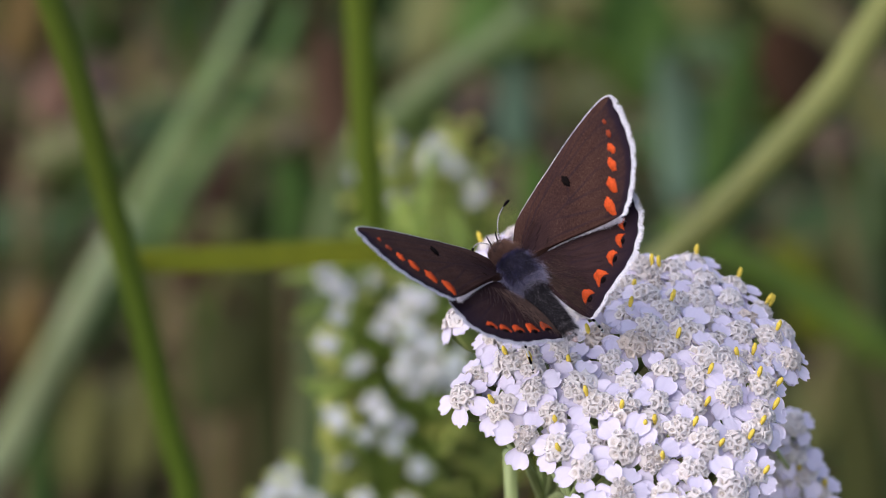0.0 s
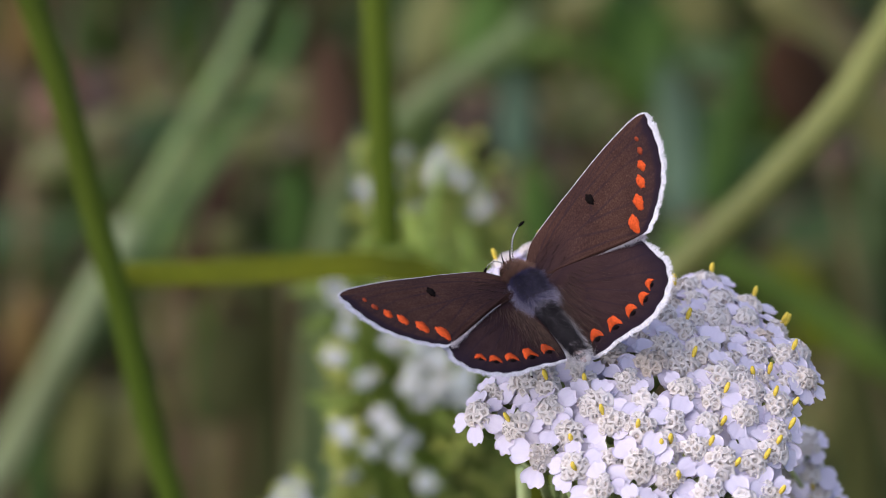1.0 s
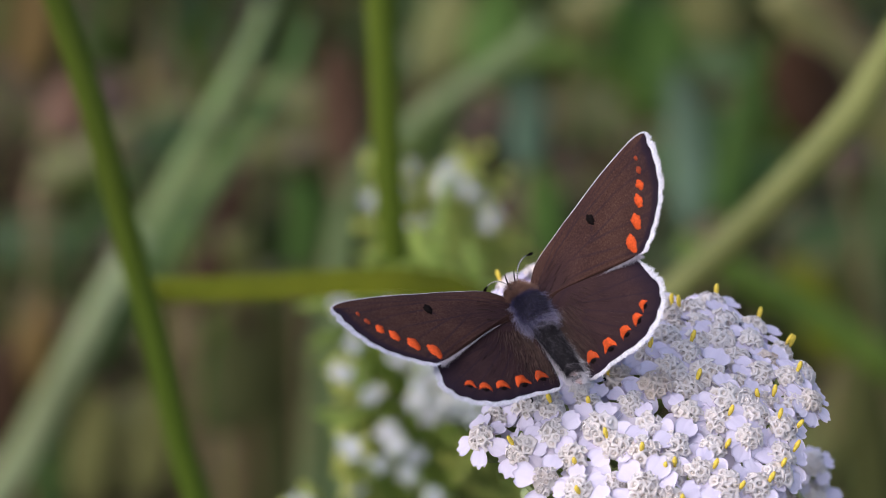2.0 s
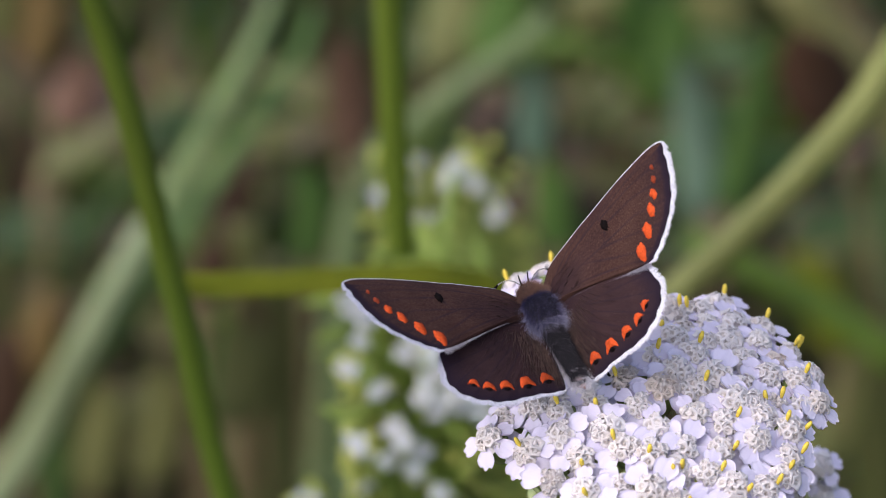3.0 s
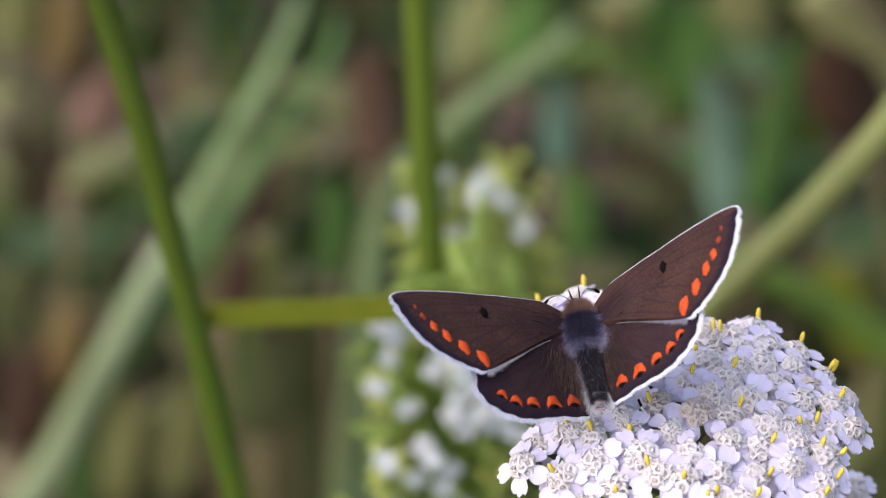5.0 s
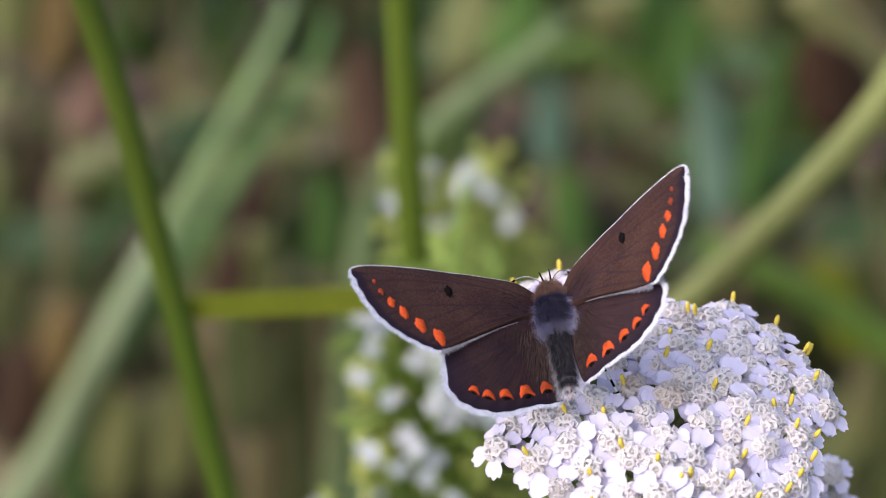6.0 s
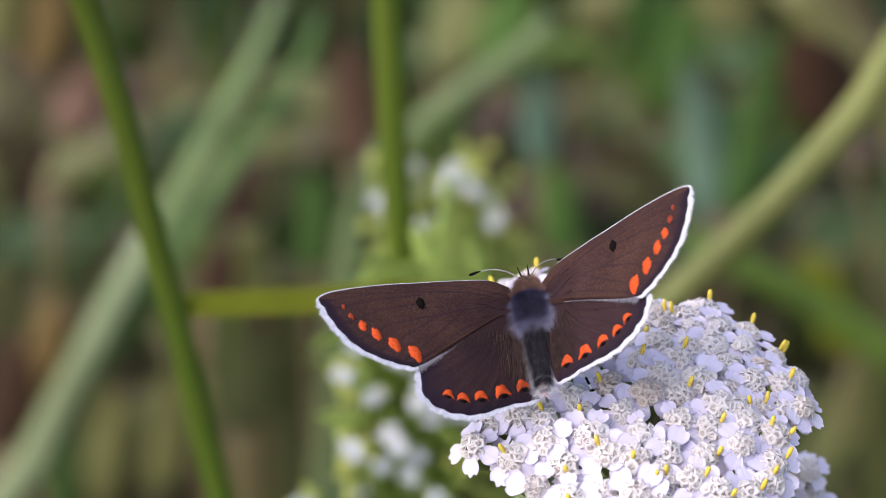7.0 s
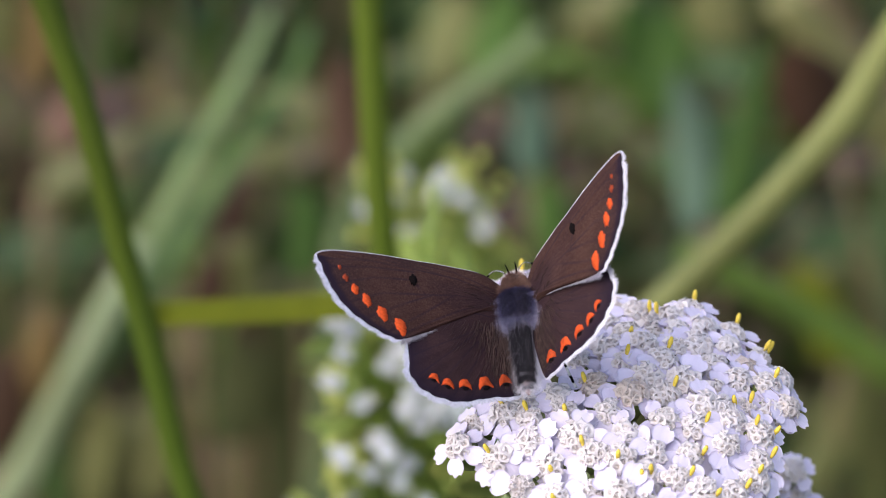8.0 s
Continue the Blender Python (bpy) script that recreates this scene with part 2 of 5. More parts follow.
def ribbon_data(points, width, facing, fold=0.18, thick=0.12, count=28, taper=1.0, base=1.0, turn=0.0):
    """A grass blade: a keeled strip with thickness, narrowing to its end. facing: the way its flat side looks."""
    path = long_spline(points, count)
    n = len(path)
    verts, faces = [], []
    face = Vector(facing)
    for i, p in enumerate(path):
        d = (path[min(i + 1, n - 1)] - path[max(i - 1, 0)]).normalized()
        f = (face - d * face.dot(d)).normalized()
        s = d.cross(f)
        t = i / (n - 1)
        a = turn * t
        s, f = s * math.cos(a) + f * math.sin(a), f * math.cos(a) - s * math.sin(a)
        w = width * 0.5 * min(1.0, base + (1 - base) * min(1, t * 5)) * (1 - taper * max(0.0, (t - 0.45) / 0.55) ** 2.2)
        w = max(w, 0.05)
        rib = 0.06 * width
        row = [s * -w + f * (-fold * w), s * (-0.5 * w) + f * (-fold * 0.35 * w), f * rib * -0.6, s * (0.5 * w) + f * (-fold * 0.35 * w), s * w + f * (-fold * w)]
        verts += [p + q for q in row] + [p + q - f * thick for q in row]
    for i in range(n - 1):
        o = i * 10
        for j in range(4):
            faces.append((o + j, o + j + 1, o + j + 11, o + j + 10))
            faces.append((o + 6 + j, o + 5 + j, o + 15 + j, o + 16 + j))
        faces.append((o + 5, o, o + 10, o + 15))
        faces.append((o + 4, o + 9, o + 19, o + 14))
    faces.append((0, 5, 6, 7, 8, 9, 4, 3, 2, 1))
    o = (n - 1) * 10
    faces.append(tuple(o + k for k in (0, 1, 2, 3, 4, 9, 8, 7, 6, 5)))
    return verts, faces


def ribbon(name, points, width, facing, **kw):
    return mesh_of(*ribbon_data(points, width, facing, **kw), name)


def thing(name, label, category, place=(0, 0, 0), group="", kind=""):
    ob = new(name)
    ob.location = [c * MM for c in place]
    ob.empty_display_size = 0.005
    return tagged(ob, label, category, group, kind)


# ---- ground ----
def build_ground():
    bm = bmesh.new()
    xs = [-40000, -6000, -1500, *range(-700, 701, 50), 1500, 6000, 40000]
    ys = [-40000, -6000, -1500, *range(-500, 1701, 50), 2600, 7000, 40000]
    grid = [[bm.verts.new((x, y, 8 * noise.noise((x * 0.012, y * 0.012, 3.1)) + 3 * noise.noise((x * 0.05, y * 0.05, 7.7)) if abs(x) < 800 and -600 < y < 1800 else 0)) for x in xs] for y in ys]
    for i in range(len(ys) - 1):
        for j in range(len(xs) - 1):
            bm.faces.new((grid[i][j], grid[i][j + 1], grid[i + 1][j + 1], grid[i + 1][j]))
    me = finish(bm, "ground")
    me.materials.append(SOIL)
    tagged(new("ground", me), "brown meadow soil with dry litter", "ground", kind="structure")


build_ground()


# ---- the meadow behind: countless blades ----
def meadow(name, label, mats, count, region, heights, widths, lean, seed, clear=None, steps=9, spread=False):
    """Blades rooted in the soil over a rectangle of the plan; one object for each colour."""
    rng, stray = random.Random(seed), random.Random(seed + 100)
    verts, faces, slots = [], [], []
    for k in range(count):
        x, y = rng.uniform(*region[0]), rng.uniform(*region[1])
        if spread:
            x, y = rng.gauss(sum(region[0]) / 2, (region[0][1] - region[0][0]) / 3), rng.gauss(sum(region[1]) / 2, (region[1][1] - region[1][0]) / 3)
        # the dense stand thins out towards its sides and its far end
        if not spread and abs(x) > 180:
            x = math.copysign(180 + stray.expovariate(1 / 130), x)
        if not spread and y > 950:
            y = 950 + stray.expovariate(1 / 260)
        if clear and clear[0][0] < x < clear[0][1] and clear[1][0] < y < clear[1][1]:
            continue
        h, w = rng.uniform(*heights), rng.uniform(*widths)
        a, b = rng.uniform(0, 2 * math.pi), rng.uniform(0.15, 1.0) * lean
        dx, dy = math.cos(a) * h * b, math.sin(a) * h * b
        drop = rng.uniform(0.0, 0.5) * b
        pts = [(x, y, -6), (x + dx * 0.12, y + dy * 0.12, h * 0.4), (x + dx * 0.45, y + dy * 0.45, h * 0.8), (x + dx, y + dy, h * (1 - drop))]
        v, f = ribbon_data(pts, w, (math.cos(a + rng.uniform(-1, 1)), math.sin(a + rng.uniform(-1, 1)) - 0.6, 0.5), count=steps, thick=0.15)
        o = len(verts)
        verts += v
        faces += [tuple(i + o for i in q) for q in f]
        slots += [rng.randrange(len(mats))] * len(f)
    me = mesh_of(verts, faces, name)
    for m in mats:
        me.materials.append(m)
    me.polygons.foreach_set("material_index", slots)
    tagged(new(name, me), label, "grass", kind="stuff")


# the deep green and dark brown blades put the shade of gaps into colour
meadow("meadow_grass", "mixed green meadow grass growing from the soil", [GREEN, GREEN, DEEP, BLUISH, OLIVE, PALE, DARKBROWN, DEEP], 3000, ((-330, 330), (330, 1250)), (90, 330), (3, 7.5), 0.55, 11)
meadow("dry_grass", "dry brown and reddish dead grass among the green", [DRY, PINKISH, DRY, DARKBROWN], 1900, ((-330, 330), (300, 1250)), (40, 240), (2.5, 6), 0.9, 12)


meadow("wide_meadow", "low mixed grass of the open meadow all round", [GREEN, DEEP, OLIVE, DRY, BLUISH, PINKISH], 9000, ((-1900, 1900), (-1500, 2900)), (60, 240), (4, 10), 0.7, 13, ((-200, 200), (-420, 950)), 6, True)
meadow("near_grass", "low mixed grass round the flower stems", [GREEN, DEEP, OLIVE, DRY], 420, ((-330, 330), (-420, 330)), (50, 170), (3, 7), 0.7, 14, None, 7)


def undergrowth(name, label, mats, count, seed):
    """Low herbs: a thin stem from the soil that bears three broad leaves at any slant."""
    rng = random.Random(seed)
    verts, faces, slots = [], [], []
    for _ in range(count):
        x, y = rng.uniform(-125, 125), rng.uniform(345, 560)
        top = max(60.0, 277 - 0.58 * (y - 300) + rng.uniform(-60, 42))
        pieces = [ribbon_data([(x, y, -4), (x + rng.uniform(-6, 6), y, top * 0.5), (x, y, top)], 1.3, (0, -1, 0), count=5)]
        for k in range(3):
            h = top - k * rng.uniform(9, 16)
            a, rise, reach = rng.uniform(0, 2 * math.pi), rng.uniform(-0.5, 0.7), rng.uniform(11, 26)
            dx, dy = math.cos(a) * reach, math.sin(a) * reach * 0.6
            pieces.append(ribbon_data([(x, y, h), (x + dx * 0.35, y + dy * 0.35, h + reach * rise * 0.45), (x + dx * 0.75, y + dy * 0.75, h + reach * rise * 0.7), (x + dx, y + dy, h + reach * rise * 0.6)], rng.uniform(6, 12), (rng.uniform(-0.4, 0.4), -0.8, 0.6), count=8, base=0.3, fold=0.25))
        slot = rng.randrange(len(mats))
        for v, f in pieces:
            o = len(verts)
            verts += v
            faces += [tuple(q + o for q in p) for p in f]
            slots += [slot] * len(f)
    me = mesh_of(verts, faces, name)
    for m in mats:
        me.materials.append(m)
    me.polygons.foreach_set("material_index", slots)
    tagged(new(name, me), label, "undergrowth", kind="stuff")


undergrowth("undergrowth", "low green and withered herbs between the grass", [DEEP, GREEN, OLIVE_LEAF, TAN, DARKBROWN, DEEP, PINKISH, OLIVE_LEAF], 420, 15)


# ---- grass blades and stalks that can be told apart ----
def grass_blade(label, mat, points, width, facing=(0, -0.87, 0.5), **kw):
    """A plant whose one long blade shows. points: from the soil upwards, in millimetres."""
    base = Vector(points[0])
    root = thing("grass_plant", label, "grass", base, "tall grass behind the flowers")
    local = [Vector(p) - base for p in points]
    part("blade", ribbon("blade", local, width, facing, count=90, **kw), mat, root)
    back = Vector(facing).normalized() * width * 0.07
    part("midrib", tube("midrib", [p + back for p in local], [width * 0.05, width * 0.04, width * 0.02], 5, 60), mat, root)
    return root


def grass_stalk(label, mat, points, radius):
    base = Vector(points[0])
    root = thing("grass_plant", label, "grass", base, "tall grass behind the flowers")
    local = [Vector(p) - base for p in points]
    part("stalk", tube("stalk", local, radius, 12, 120), mat, root)
    for p in long_spline(local, 7)[2:5:2]:
        bm = bmesh.new()
        bmesh.ops.create_uvsphere(bm, u_segments=12, v_segments=6, radius=radius[1] * 1.25, matrix=Matrix.Translation(p))
        part("node", finish(bm, "node"), mat, root, "swollen joint of the stalk")
    return root


def leaf_stalk(label, mat, points, width, turn=0.4):
    """A thin stalk from the soil that carries one short broad leaf, tapered at both ends."""
    base = Vector(points[0])
    root = thing("grass_plant", label, "grass", base, "tall grass behind the flowers")
    local = [Vector(p) - base for p in points]
    part("stalk", tube("stalk", local[:3], [1.1, 0.9, 0.6], 8, 30), DRY, root)
    part("leaf", ribbon("leaf", local[2:], width, (0, -0.8, 0.6), count=24, base=0.35, fold=0.3, taper=0.95, turn=turn), mat, root)
    return root


stalk_a = grass_stalk("bright green grass stalk leaning over, blurred", STALK_GREEN, [(-12.0, 50.0, 0.0), (-17.6, 51.2, 217.8), (-21.3, 52.0, 396.0), (-22.7, 52.0, 402.8), (-23.8, 52.0, 409.4), (-24.9, 52.0, 415.9), (-26.2, 52.0, 422.2), (-27.7, 52.0, 430.5), (-28.9, 52.0, 436.5), (-30.4, 52.0, 442.4), (-31.1, 52.0, 445.3), (-32.7, 52.0, 453.8)], [1.7, 1.4, 1.2, 1.1])
stalk_b = grass_stalk("upright bright green grass stalk", STALK_GREEN, [(-4.0, 80.0, 0.0), (-5.1, 78.8, 216.3), (-5.9, 78.0, 393.3), (-6.2, 78.0, 400.5), (-6.4, 78.0, 407.5), (-6.9, 78.0, 415.4), (-7.2, 78.0, 424.3), (-7.5, 78.0, 432.9), (-7.7, 78.0, 442.3)], [1.7, 1.5, 1.35, 1.3])
grass_blade("broad pale green grass blade slanting across", BROAD, [(-92.0, 205.0, 0.0), (-76.0, 215.0, 150.0), (-67.6, 225.0, 274.3), (-60.3, 226.0, 289.0), (-54.3, 228.0, 300.3), (-48.2, 232.0, 311.2), (-42.2, 240.0, 318.4), (-36.5, 252.0, 324.7), (-31.5, 266.0, 328.9), (-28.6, 278.0, 331.1), (-27.8, 284.0, 332.3)], 6.9, taper=0.75, fold=0.45)
grass_stalk("olive green grass stalk slanting over", STALK_OLIVE, [(0.0, 110.0, 0.0), (10.2, 101.0, 214.0), (17.0, 95.0, 389.1), (22.2, 95.0, 395.3), (29.7, 95.0, 404.1), (36.1, 95.0, 412.7), (39.8, 95.0, 420.2), (42.5, 95.0, 425.9), (45.9, 95.0, 434.7)], [1.8, 1.6, 1.5, 1.6])
grass_blade("dim green grass blade slanting down", GREEN, [(90.0, 200.0, 0.0), (78.8, 212.0, 164.0), (71.3, 220.0, 298.1), (60.4, 220.0, 307.2), (48.6, 220.0, 316.2), (38.4, 220.0, 322.4), (29.9, 220.0, 326.7)], 5.0, taper=0.2)
grass_blade("pale green upright grass blade", PALE, [(-12.0, 160.0, 0.0), (-12.5, 160.0, 185.8), (-12.9, 160.0, 337.9), (-13.4, 160.0, 348.8), (-12.9, 160.0, 359.4), (-11.8, 160.0, 366.8), (-9.2, 160.0, 374.0)], 3.8, taper=0.4)
grass_blade("olive green broad grass blade behind", OLIVE_LEAF, [(110.0, 320.0, 0.0), (88.2, 320.0, 120.7), (73.7, 320.0, 219.4), (70.8, 320.0, 236.7), (67.0, 320.0, 252.4), (61.6, 320.0, 266.7)], 9.0, taper=0.2)
grass_blade("dry brown grass blade crossing behind", PINKISH, [(-140.0, 380.0, 0.0), (-90.3, 380.0, 138.2), (-57.2, 380.0, 251.2), (-66.1, 380.0, 258.2), (-75.8, 380.0, 267.4), (-85.5, 380.0, 275.4)], 5.0, taper=0.2)
grass_blade("dark green grass blade behind", DEEP, [(-70.0, 330.0, 0.0), (-69.7, 330.0, 141.1), (-69.5, 330.0, 256.5), (-62.4, 330.0, 264.2), (-56.3, 330.0, 271.8), (-50.3, 330.0, 280.5)], 6.0, taper=0.3)
grass_blade("olive grass blade coloured as in shade", SHADED_OLIVE, [(-20.0, 260.0, 0.0), (-23.8, 260.0, 140.9), (-26.3, 260.0, 256.2), (-26.7, 260.0, 274.6), (-25.5, 260.0, 288.5), (-26.1, 260.0, 300.2)], 7.0, taper=0.2)
grass_blade("green grass blade in shade", OLIVE_LEAF, [(-35.0, 290.0, 0.0), (-35.2, 290.0, 131.1), (-35.3, 290.0, 238.3), (-35.5, 290.0, 262.1), (-34.2, 290.0, 274.6), (-33.8, 290.0, 289.0)], 6.0, taper=0.2)
grass_blade("greyish dry grass blade slanting down", DRY, [(160.0, 300.0, 0.0), (109.5, 300.0, 164.8), (75.8, 300.0, 299.6), (66.3, 300.0, 310.5), (59.7, 300.0, 319.3), (54.9, 300.0, 328.9)], 5.5, taper=0.1)
grass_blade("pale grey-green upright grass blade", PALE, [(120.0, 330.0, 0.0), (92.2, 330.0, 135.5), (73.7, 330.0, 246.4), (72.2, 330.0, 262.0), (71.9, 330.0, 275.1), (71.5, 330.0, 287.9)], 5.0, taper=0.3)
grass_blade("pale green grass blade leaning over", PALE, [(-50.0, 210.0, 0.0), (-29.5, 222.0, 177.5), (-15.8, 230.0, 322.8), (-10.2, 230.0, 333.4), (-3.3, 230.0, 342.0), (7.2, 230.0, 350.4), (11.3, 230.0, 355.0)], 4.4, taper=0.5)
# added strip: the broad blade's right half, turned from the light, coloured greener
grass_blade("greener shaded half of the broad pale grass blade", MIDGREEN, [(-95.0, 232.0, 0.0), (-72.0, 232.0, 150.0), (-56.1, 232.0, 290.3), (-47.5, 234.0, 305.0), (-40.2, 238.0, 315.4), (-34.5, 244.0, 322.0), (-29.6, 252.0, 327.1), (-25.2, 262.0, 329.6), (-22.2, 270.0, 331.9), (-21.5, 276.0, 333.5)], 4.4, taper=0.6)
leaf_stalk("orange-brown withered leaf among the grass", RUST, [(-82.0, 390.0, 0.0), (-79.9, 384.0, 147.6), (-78.5, 380.0, 268.4), (-77.1, 380.0, 275.2), (-75.7, 380.0, 281.9), (-74.7, 380.0, 289.7)], 10, turn=0.4)
leaf_stalk("withered reddish brown dead leaf among the grass", ROSE, [(-72.0, 340.0, 0.0), (-69.7, 334.0, 155.9), (-68.2, 330.0, 283.4), (-65.1, 330.0, 288.2), (-63.0, 330.0, 292.9), (-61.8, 330.0, 298.1)], 8, turn=0.4)
leaf_stalk("olive green leaf slanting over", OLIVE_LEAF, [(-70.0, 310.0, 0.0), (-67.9, 304.0, 160.5), (-66.5, 300.0, 291.8), (-60.1, 300.0, 295.9), (-54.5, 300.0, 299.9), (-49.0, 300.0, 304.4)], 5.5, turn=0.4)
leaf_stalk("dark brown leaf darkening a gap in the grass", DARKBROWN, [(-87.0, 390.0, 0.0), (-84.6, 384.0, 130.2), (-83.0, 380.0, 236.8), (-79.9, 380.0, 245.1), (-78.5, 380.0, 252.2), (-75.6, 380.0, 258.0)], 11, turn=0.4)
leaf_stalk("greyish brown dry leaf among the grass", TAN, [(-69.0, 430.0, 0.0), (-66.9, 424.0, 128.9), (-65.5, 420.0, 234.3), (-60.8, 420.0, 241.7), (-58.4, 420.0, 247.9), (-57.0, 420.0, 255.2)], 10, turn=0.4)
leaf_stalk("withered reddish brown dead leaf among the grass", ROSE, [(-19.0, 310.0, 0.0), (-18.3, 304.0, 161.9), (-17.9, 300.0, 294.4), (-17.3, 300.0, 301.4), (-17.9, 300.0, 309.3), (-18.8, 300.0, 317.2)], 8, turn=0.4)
leaf_stalk("dark brown leaf darkening a gap in the grass", PINKISH, [(-44.0, 370.0, 0.0), (-42.5, 364.0, 144.0), (-41.5, 360.0, 261.8), (-35.4, 360.0, 264.1), (-29.4, 360.0, 266.1), (-23.4, 360.0, 267.5)], 8, turn=0.4)
leaf_stalk("dark brown leaf darkening a gap in the grass", DARKBROWN, [(-45.0, 350.0, 0.0), (-43.5, 344.0, 140.9), (-42.5, 340.0, 256.1), (-39.8, 340.0, 262.8), (-38.2, 340.0, 268.3), (-36.1, 340.0, 273.8)], 8, turn=0.4)
leaf_stalk("fresh green leaf among the grass", FRESH, [(-23.0, 240.0, 0.0), (-22.1, 234.0, 174.0), (-21.5, 230.0, 316.4), (-20.5, 230.0, 322.7), (-20.8, 230.0, 328.0), (-21.9, 230.0, 332.3)], 5.5, turn=0.4)
leaf_stalk("yellowish green leaf high behind", OLIVE_LEAF, [(-90.0, 390.0, 0.0), (-87.5, 384.0, 149.5), (-85.9, 380.0, 271.8), (-84.4, 380.0, 279.7), (-83.4, 380.0, 287.5), (-83.5, 380.0, 294.1)], 10, turn=0.4)
leaf_stalk("misty blue-green leaf behind", MISTY, [(12.0, 310.0, 0.0), (11.4, 304.0, 161.9), (11.0, 300.0, 294.4), (11.4, 300.0, 300.4), (11.4, 300.0, 306.4), (10.4, 300.0, 311.3)], 6.0, turn=0.2)
leaf_stalk("fresh green leaf low behind", FRESH, [(16.0, 300.0, 0.0), (15.6, 294.0, 156.0), (15.4, 290.0, 283.7), (14.4, 290.0, 290.8), (13.6, 290.0, 296.8), (12.5, 290.0, 301.8)], 6.5, turn=0.4)
leaf_stalk("olive leaf far behind in the meadow", OLIVE_LEAF, [(21.0, 430.0, 0.0), (20.5, 424.0, 130.2), (20.2, 420.0, 236.8), (25.6, 420.0, 241.1), (31.0, 420.0, 243.0), (37.5, 420.0, 244.2)], 9, turn=0.4)
leaf_stalk("misty blue-green leaf behind", MISTY, [(39.0, 310.0, 0.0), (38.2, 304.0, 156.3), (37.6, 300.0, 284.2), (37.3, 300.0, 294.4), (35.8, 300.0, 304.4), (33.6, 300.0, 313.3)], 6.5, turn=0.2)
leaf_stalk("fresh green leaf slanting behind", FRESH, [(43.0, 300.0, 0.0), (41.6, 294.0, 160.5), (40.7, 290.0, 291.8), (43.0, 290.0, 300.8), (44.8, 290.0, 310.6), (46.9, 290.0, 323.1)], 5.5, turn=0.2)
leaf_stalk("yellowish olive leaf high behind", OLIVE, [(46.0, 430.0, 0.0), (44.7, 424.0, 137.0), (43.9, 420.0, 249.1), (46.4, 420.0, 256.4), (47.8, 420.0, 263.6), (48.5, 420.0, 273.1)], 14, turn=0.4)
leaf_stalk("olive leaf far behind in the meadow", OLIVE_LEAF, [(23.0, 430.0, 0.0), (22.5, 424.0, 141.0), (22.1, 420.0, 256.4), (24.1, 420.0, 262.4), (28.3, 420.0, 267.2), (33.6, 420.0, 270.7)], 10, turn=0.4)
leaf_stalk("dark brown leaf darkening a gap in the grass", PINKISH, [(25.0, 410.0, 0.0), (24.5, 404.0, 123.3), (24.2, 400.0, 224.2), (26.7, 400.0, 232.8), (27.7, 400.0, 240.2), (27.0, 400.0, 247.4)], 10, turn=0.4)
leaf_stalk("green leaf far behind in the meadow", FRESH, [(36.0, 410.0, 0.0), (35.0, 404.0, 138.7), (34.3, 400.0, 252.2), (35.1, 400.0, 261.7), (32.8, 400.0, 269.8), (30.5, 400.0, 277.9)], 11, turn=0.4)
leaf_stalk("green leaf far behind in the meadow", GREEN, [(67.0, 430.0, 0.0), (64.9, 424.0, 124.0), (63.5, 420.0, 225.5), (65.2, 420.0, 235.6), (63.6, 420.0, 246.7), (61.0, 420.0, 256.4)], 9, turn=0.4)
leaf_stalk("dull orange withered leaf low down", RUST, [(-74.0, 310.0, 0.0), (-71.7, 304.0, 138.8), (-70.2, 300.0, 252.4), (-68.6, 300.0, 260.0), (-67.1, 300.0, 266.4), (-65.0, 300.0, 271.7)], 7, turn=0.4)
leaf_stalk("pinkish dry leaf low down", ROSE, [(-35.0, 310.0, 0.0), (-34.1, 304.0, 126.6), (-33.5, 300.0, 230.2), (-32.8, 300.0, 238.1), (-32.3, 300.0, 244.7), (-33.3, 300.0, 251.3)], 7, turn=0.4)
leaf_stalk("olive leaf low in the grass", OLIVE_LEAF, [(-65.0, 310.0, 0.0), (-63.0, 304.0, 126.6), (-61.6, 300.0, 230.2), (-59.7, 300.0, 240.3), (-58.4, 300.0, 248.0), (-59.0, 300.0, 254.6)], 8, turn=0.4)
leaf_stalk("olive leaf low in the grass", OLIVE_LEAF, [(-57.0, 330.0, 0.0), (-55.3, 324.0, 120.6), (-54.2, 320.0, 219.2), (-50.9, 320.0, 229.6), (-49.6, 320.0, 237.6), (-50.2, 320.0, 245.5)], 8, turn=0.4)
leaf_stalk("fresh green leaf low down", FRESH, [(-45.0, 340.0, 0.0), (-43.7, 334.0, 124.7), (-42.9, 330.0, 226.7), (-40.6, 330.0, 234.8), (-39.9, 330.0, 242.8), (-41.1, 330.0, 249.6)], 7, turn=0.4)
leaf_stalk("dark brown leaf darkening a gap in the grass", DARKBROWN, [(-36.0, 290.0, 0.0), (-34.9, 284.0, 145.7), (-34.2, 280.0, 264.9), (-33.6, 280.0, 271.2), (-32.9, 280.0, 277.3), (-33.7, 280.0, 282.4)], 6, turn=0.4)
leaf_stalk("greyish brown dry leaf low down", TAN, [(-48.0, 330.0, 0.0), (-46.5, 324.0, 134.4), (-45.5, 320.0, 244.4), (-44.8, 320.0, 251.1), (-45.1, 320.0, 255.5), (-46.3, 320.0, 262.1)], 6, turn=0.4)
leaf_stalk("olive leaf low down coloured as in shade", SHADED_OLIVE, [(-84.0, 340.0, 0.0), (-81.8, 334.0, 132.3), (-80.3, 330.0, 240.5), (-80.8, 330.0, 248.4), (-79.8, 330.0, 256.3), (-78.5, 330.0, 261.8)], 8, turn=0.4)
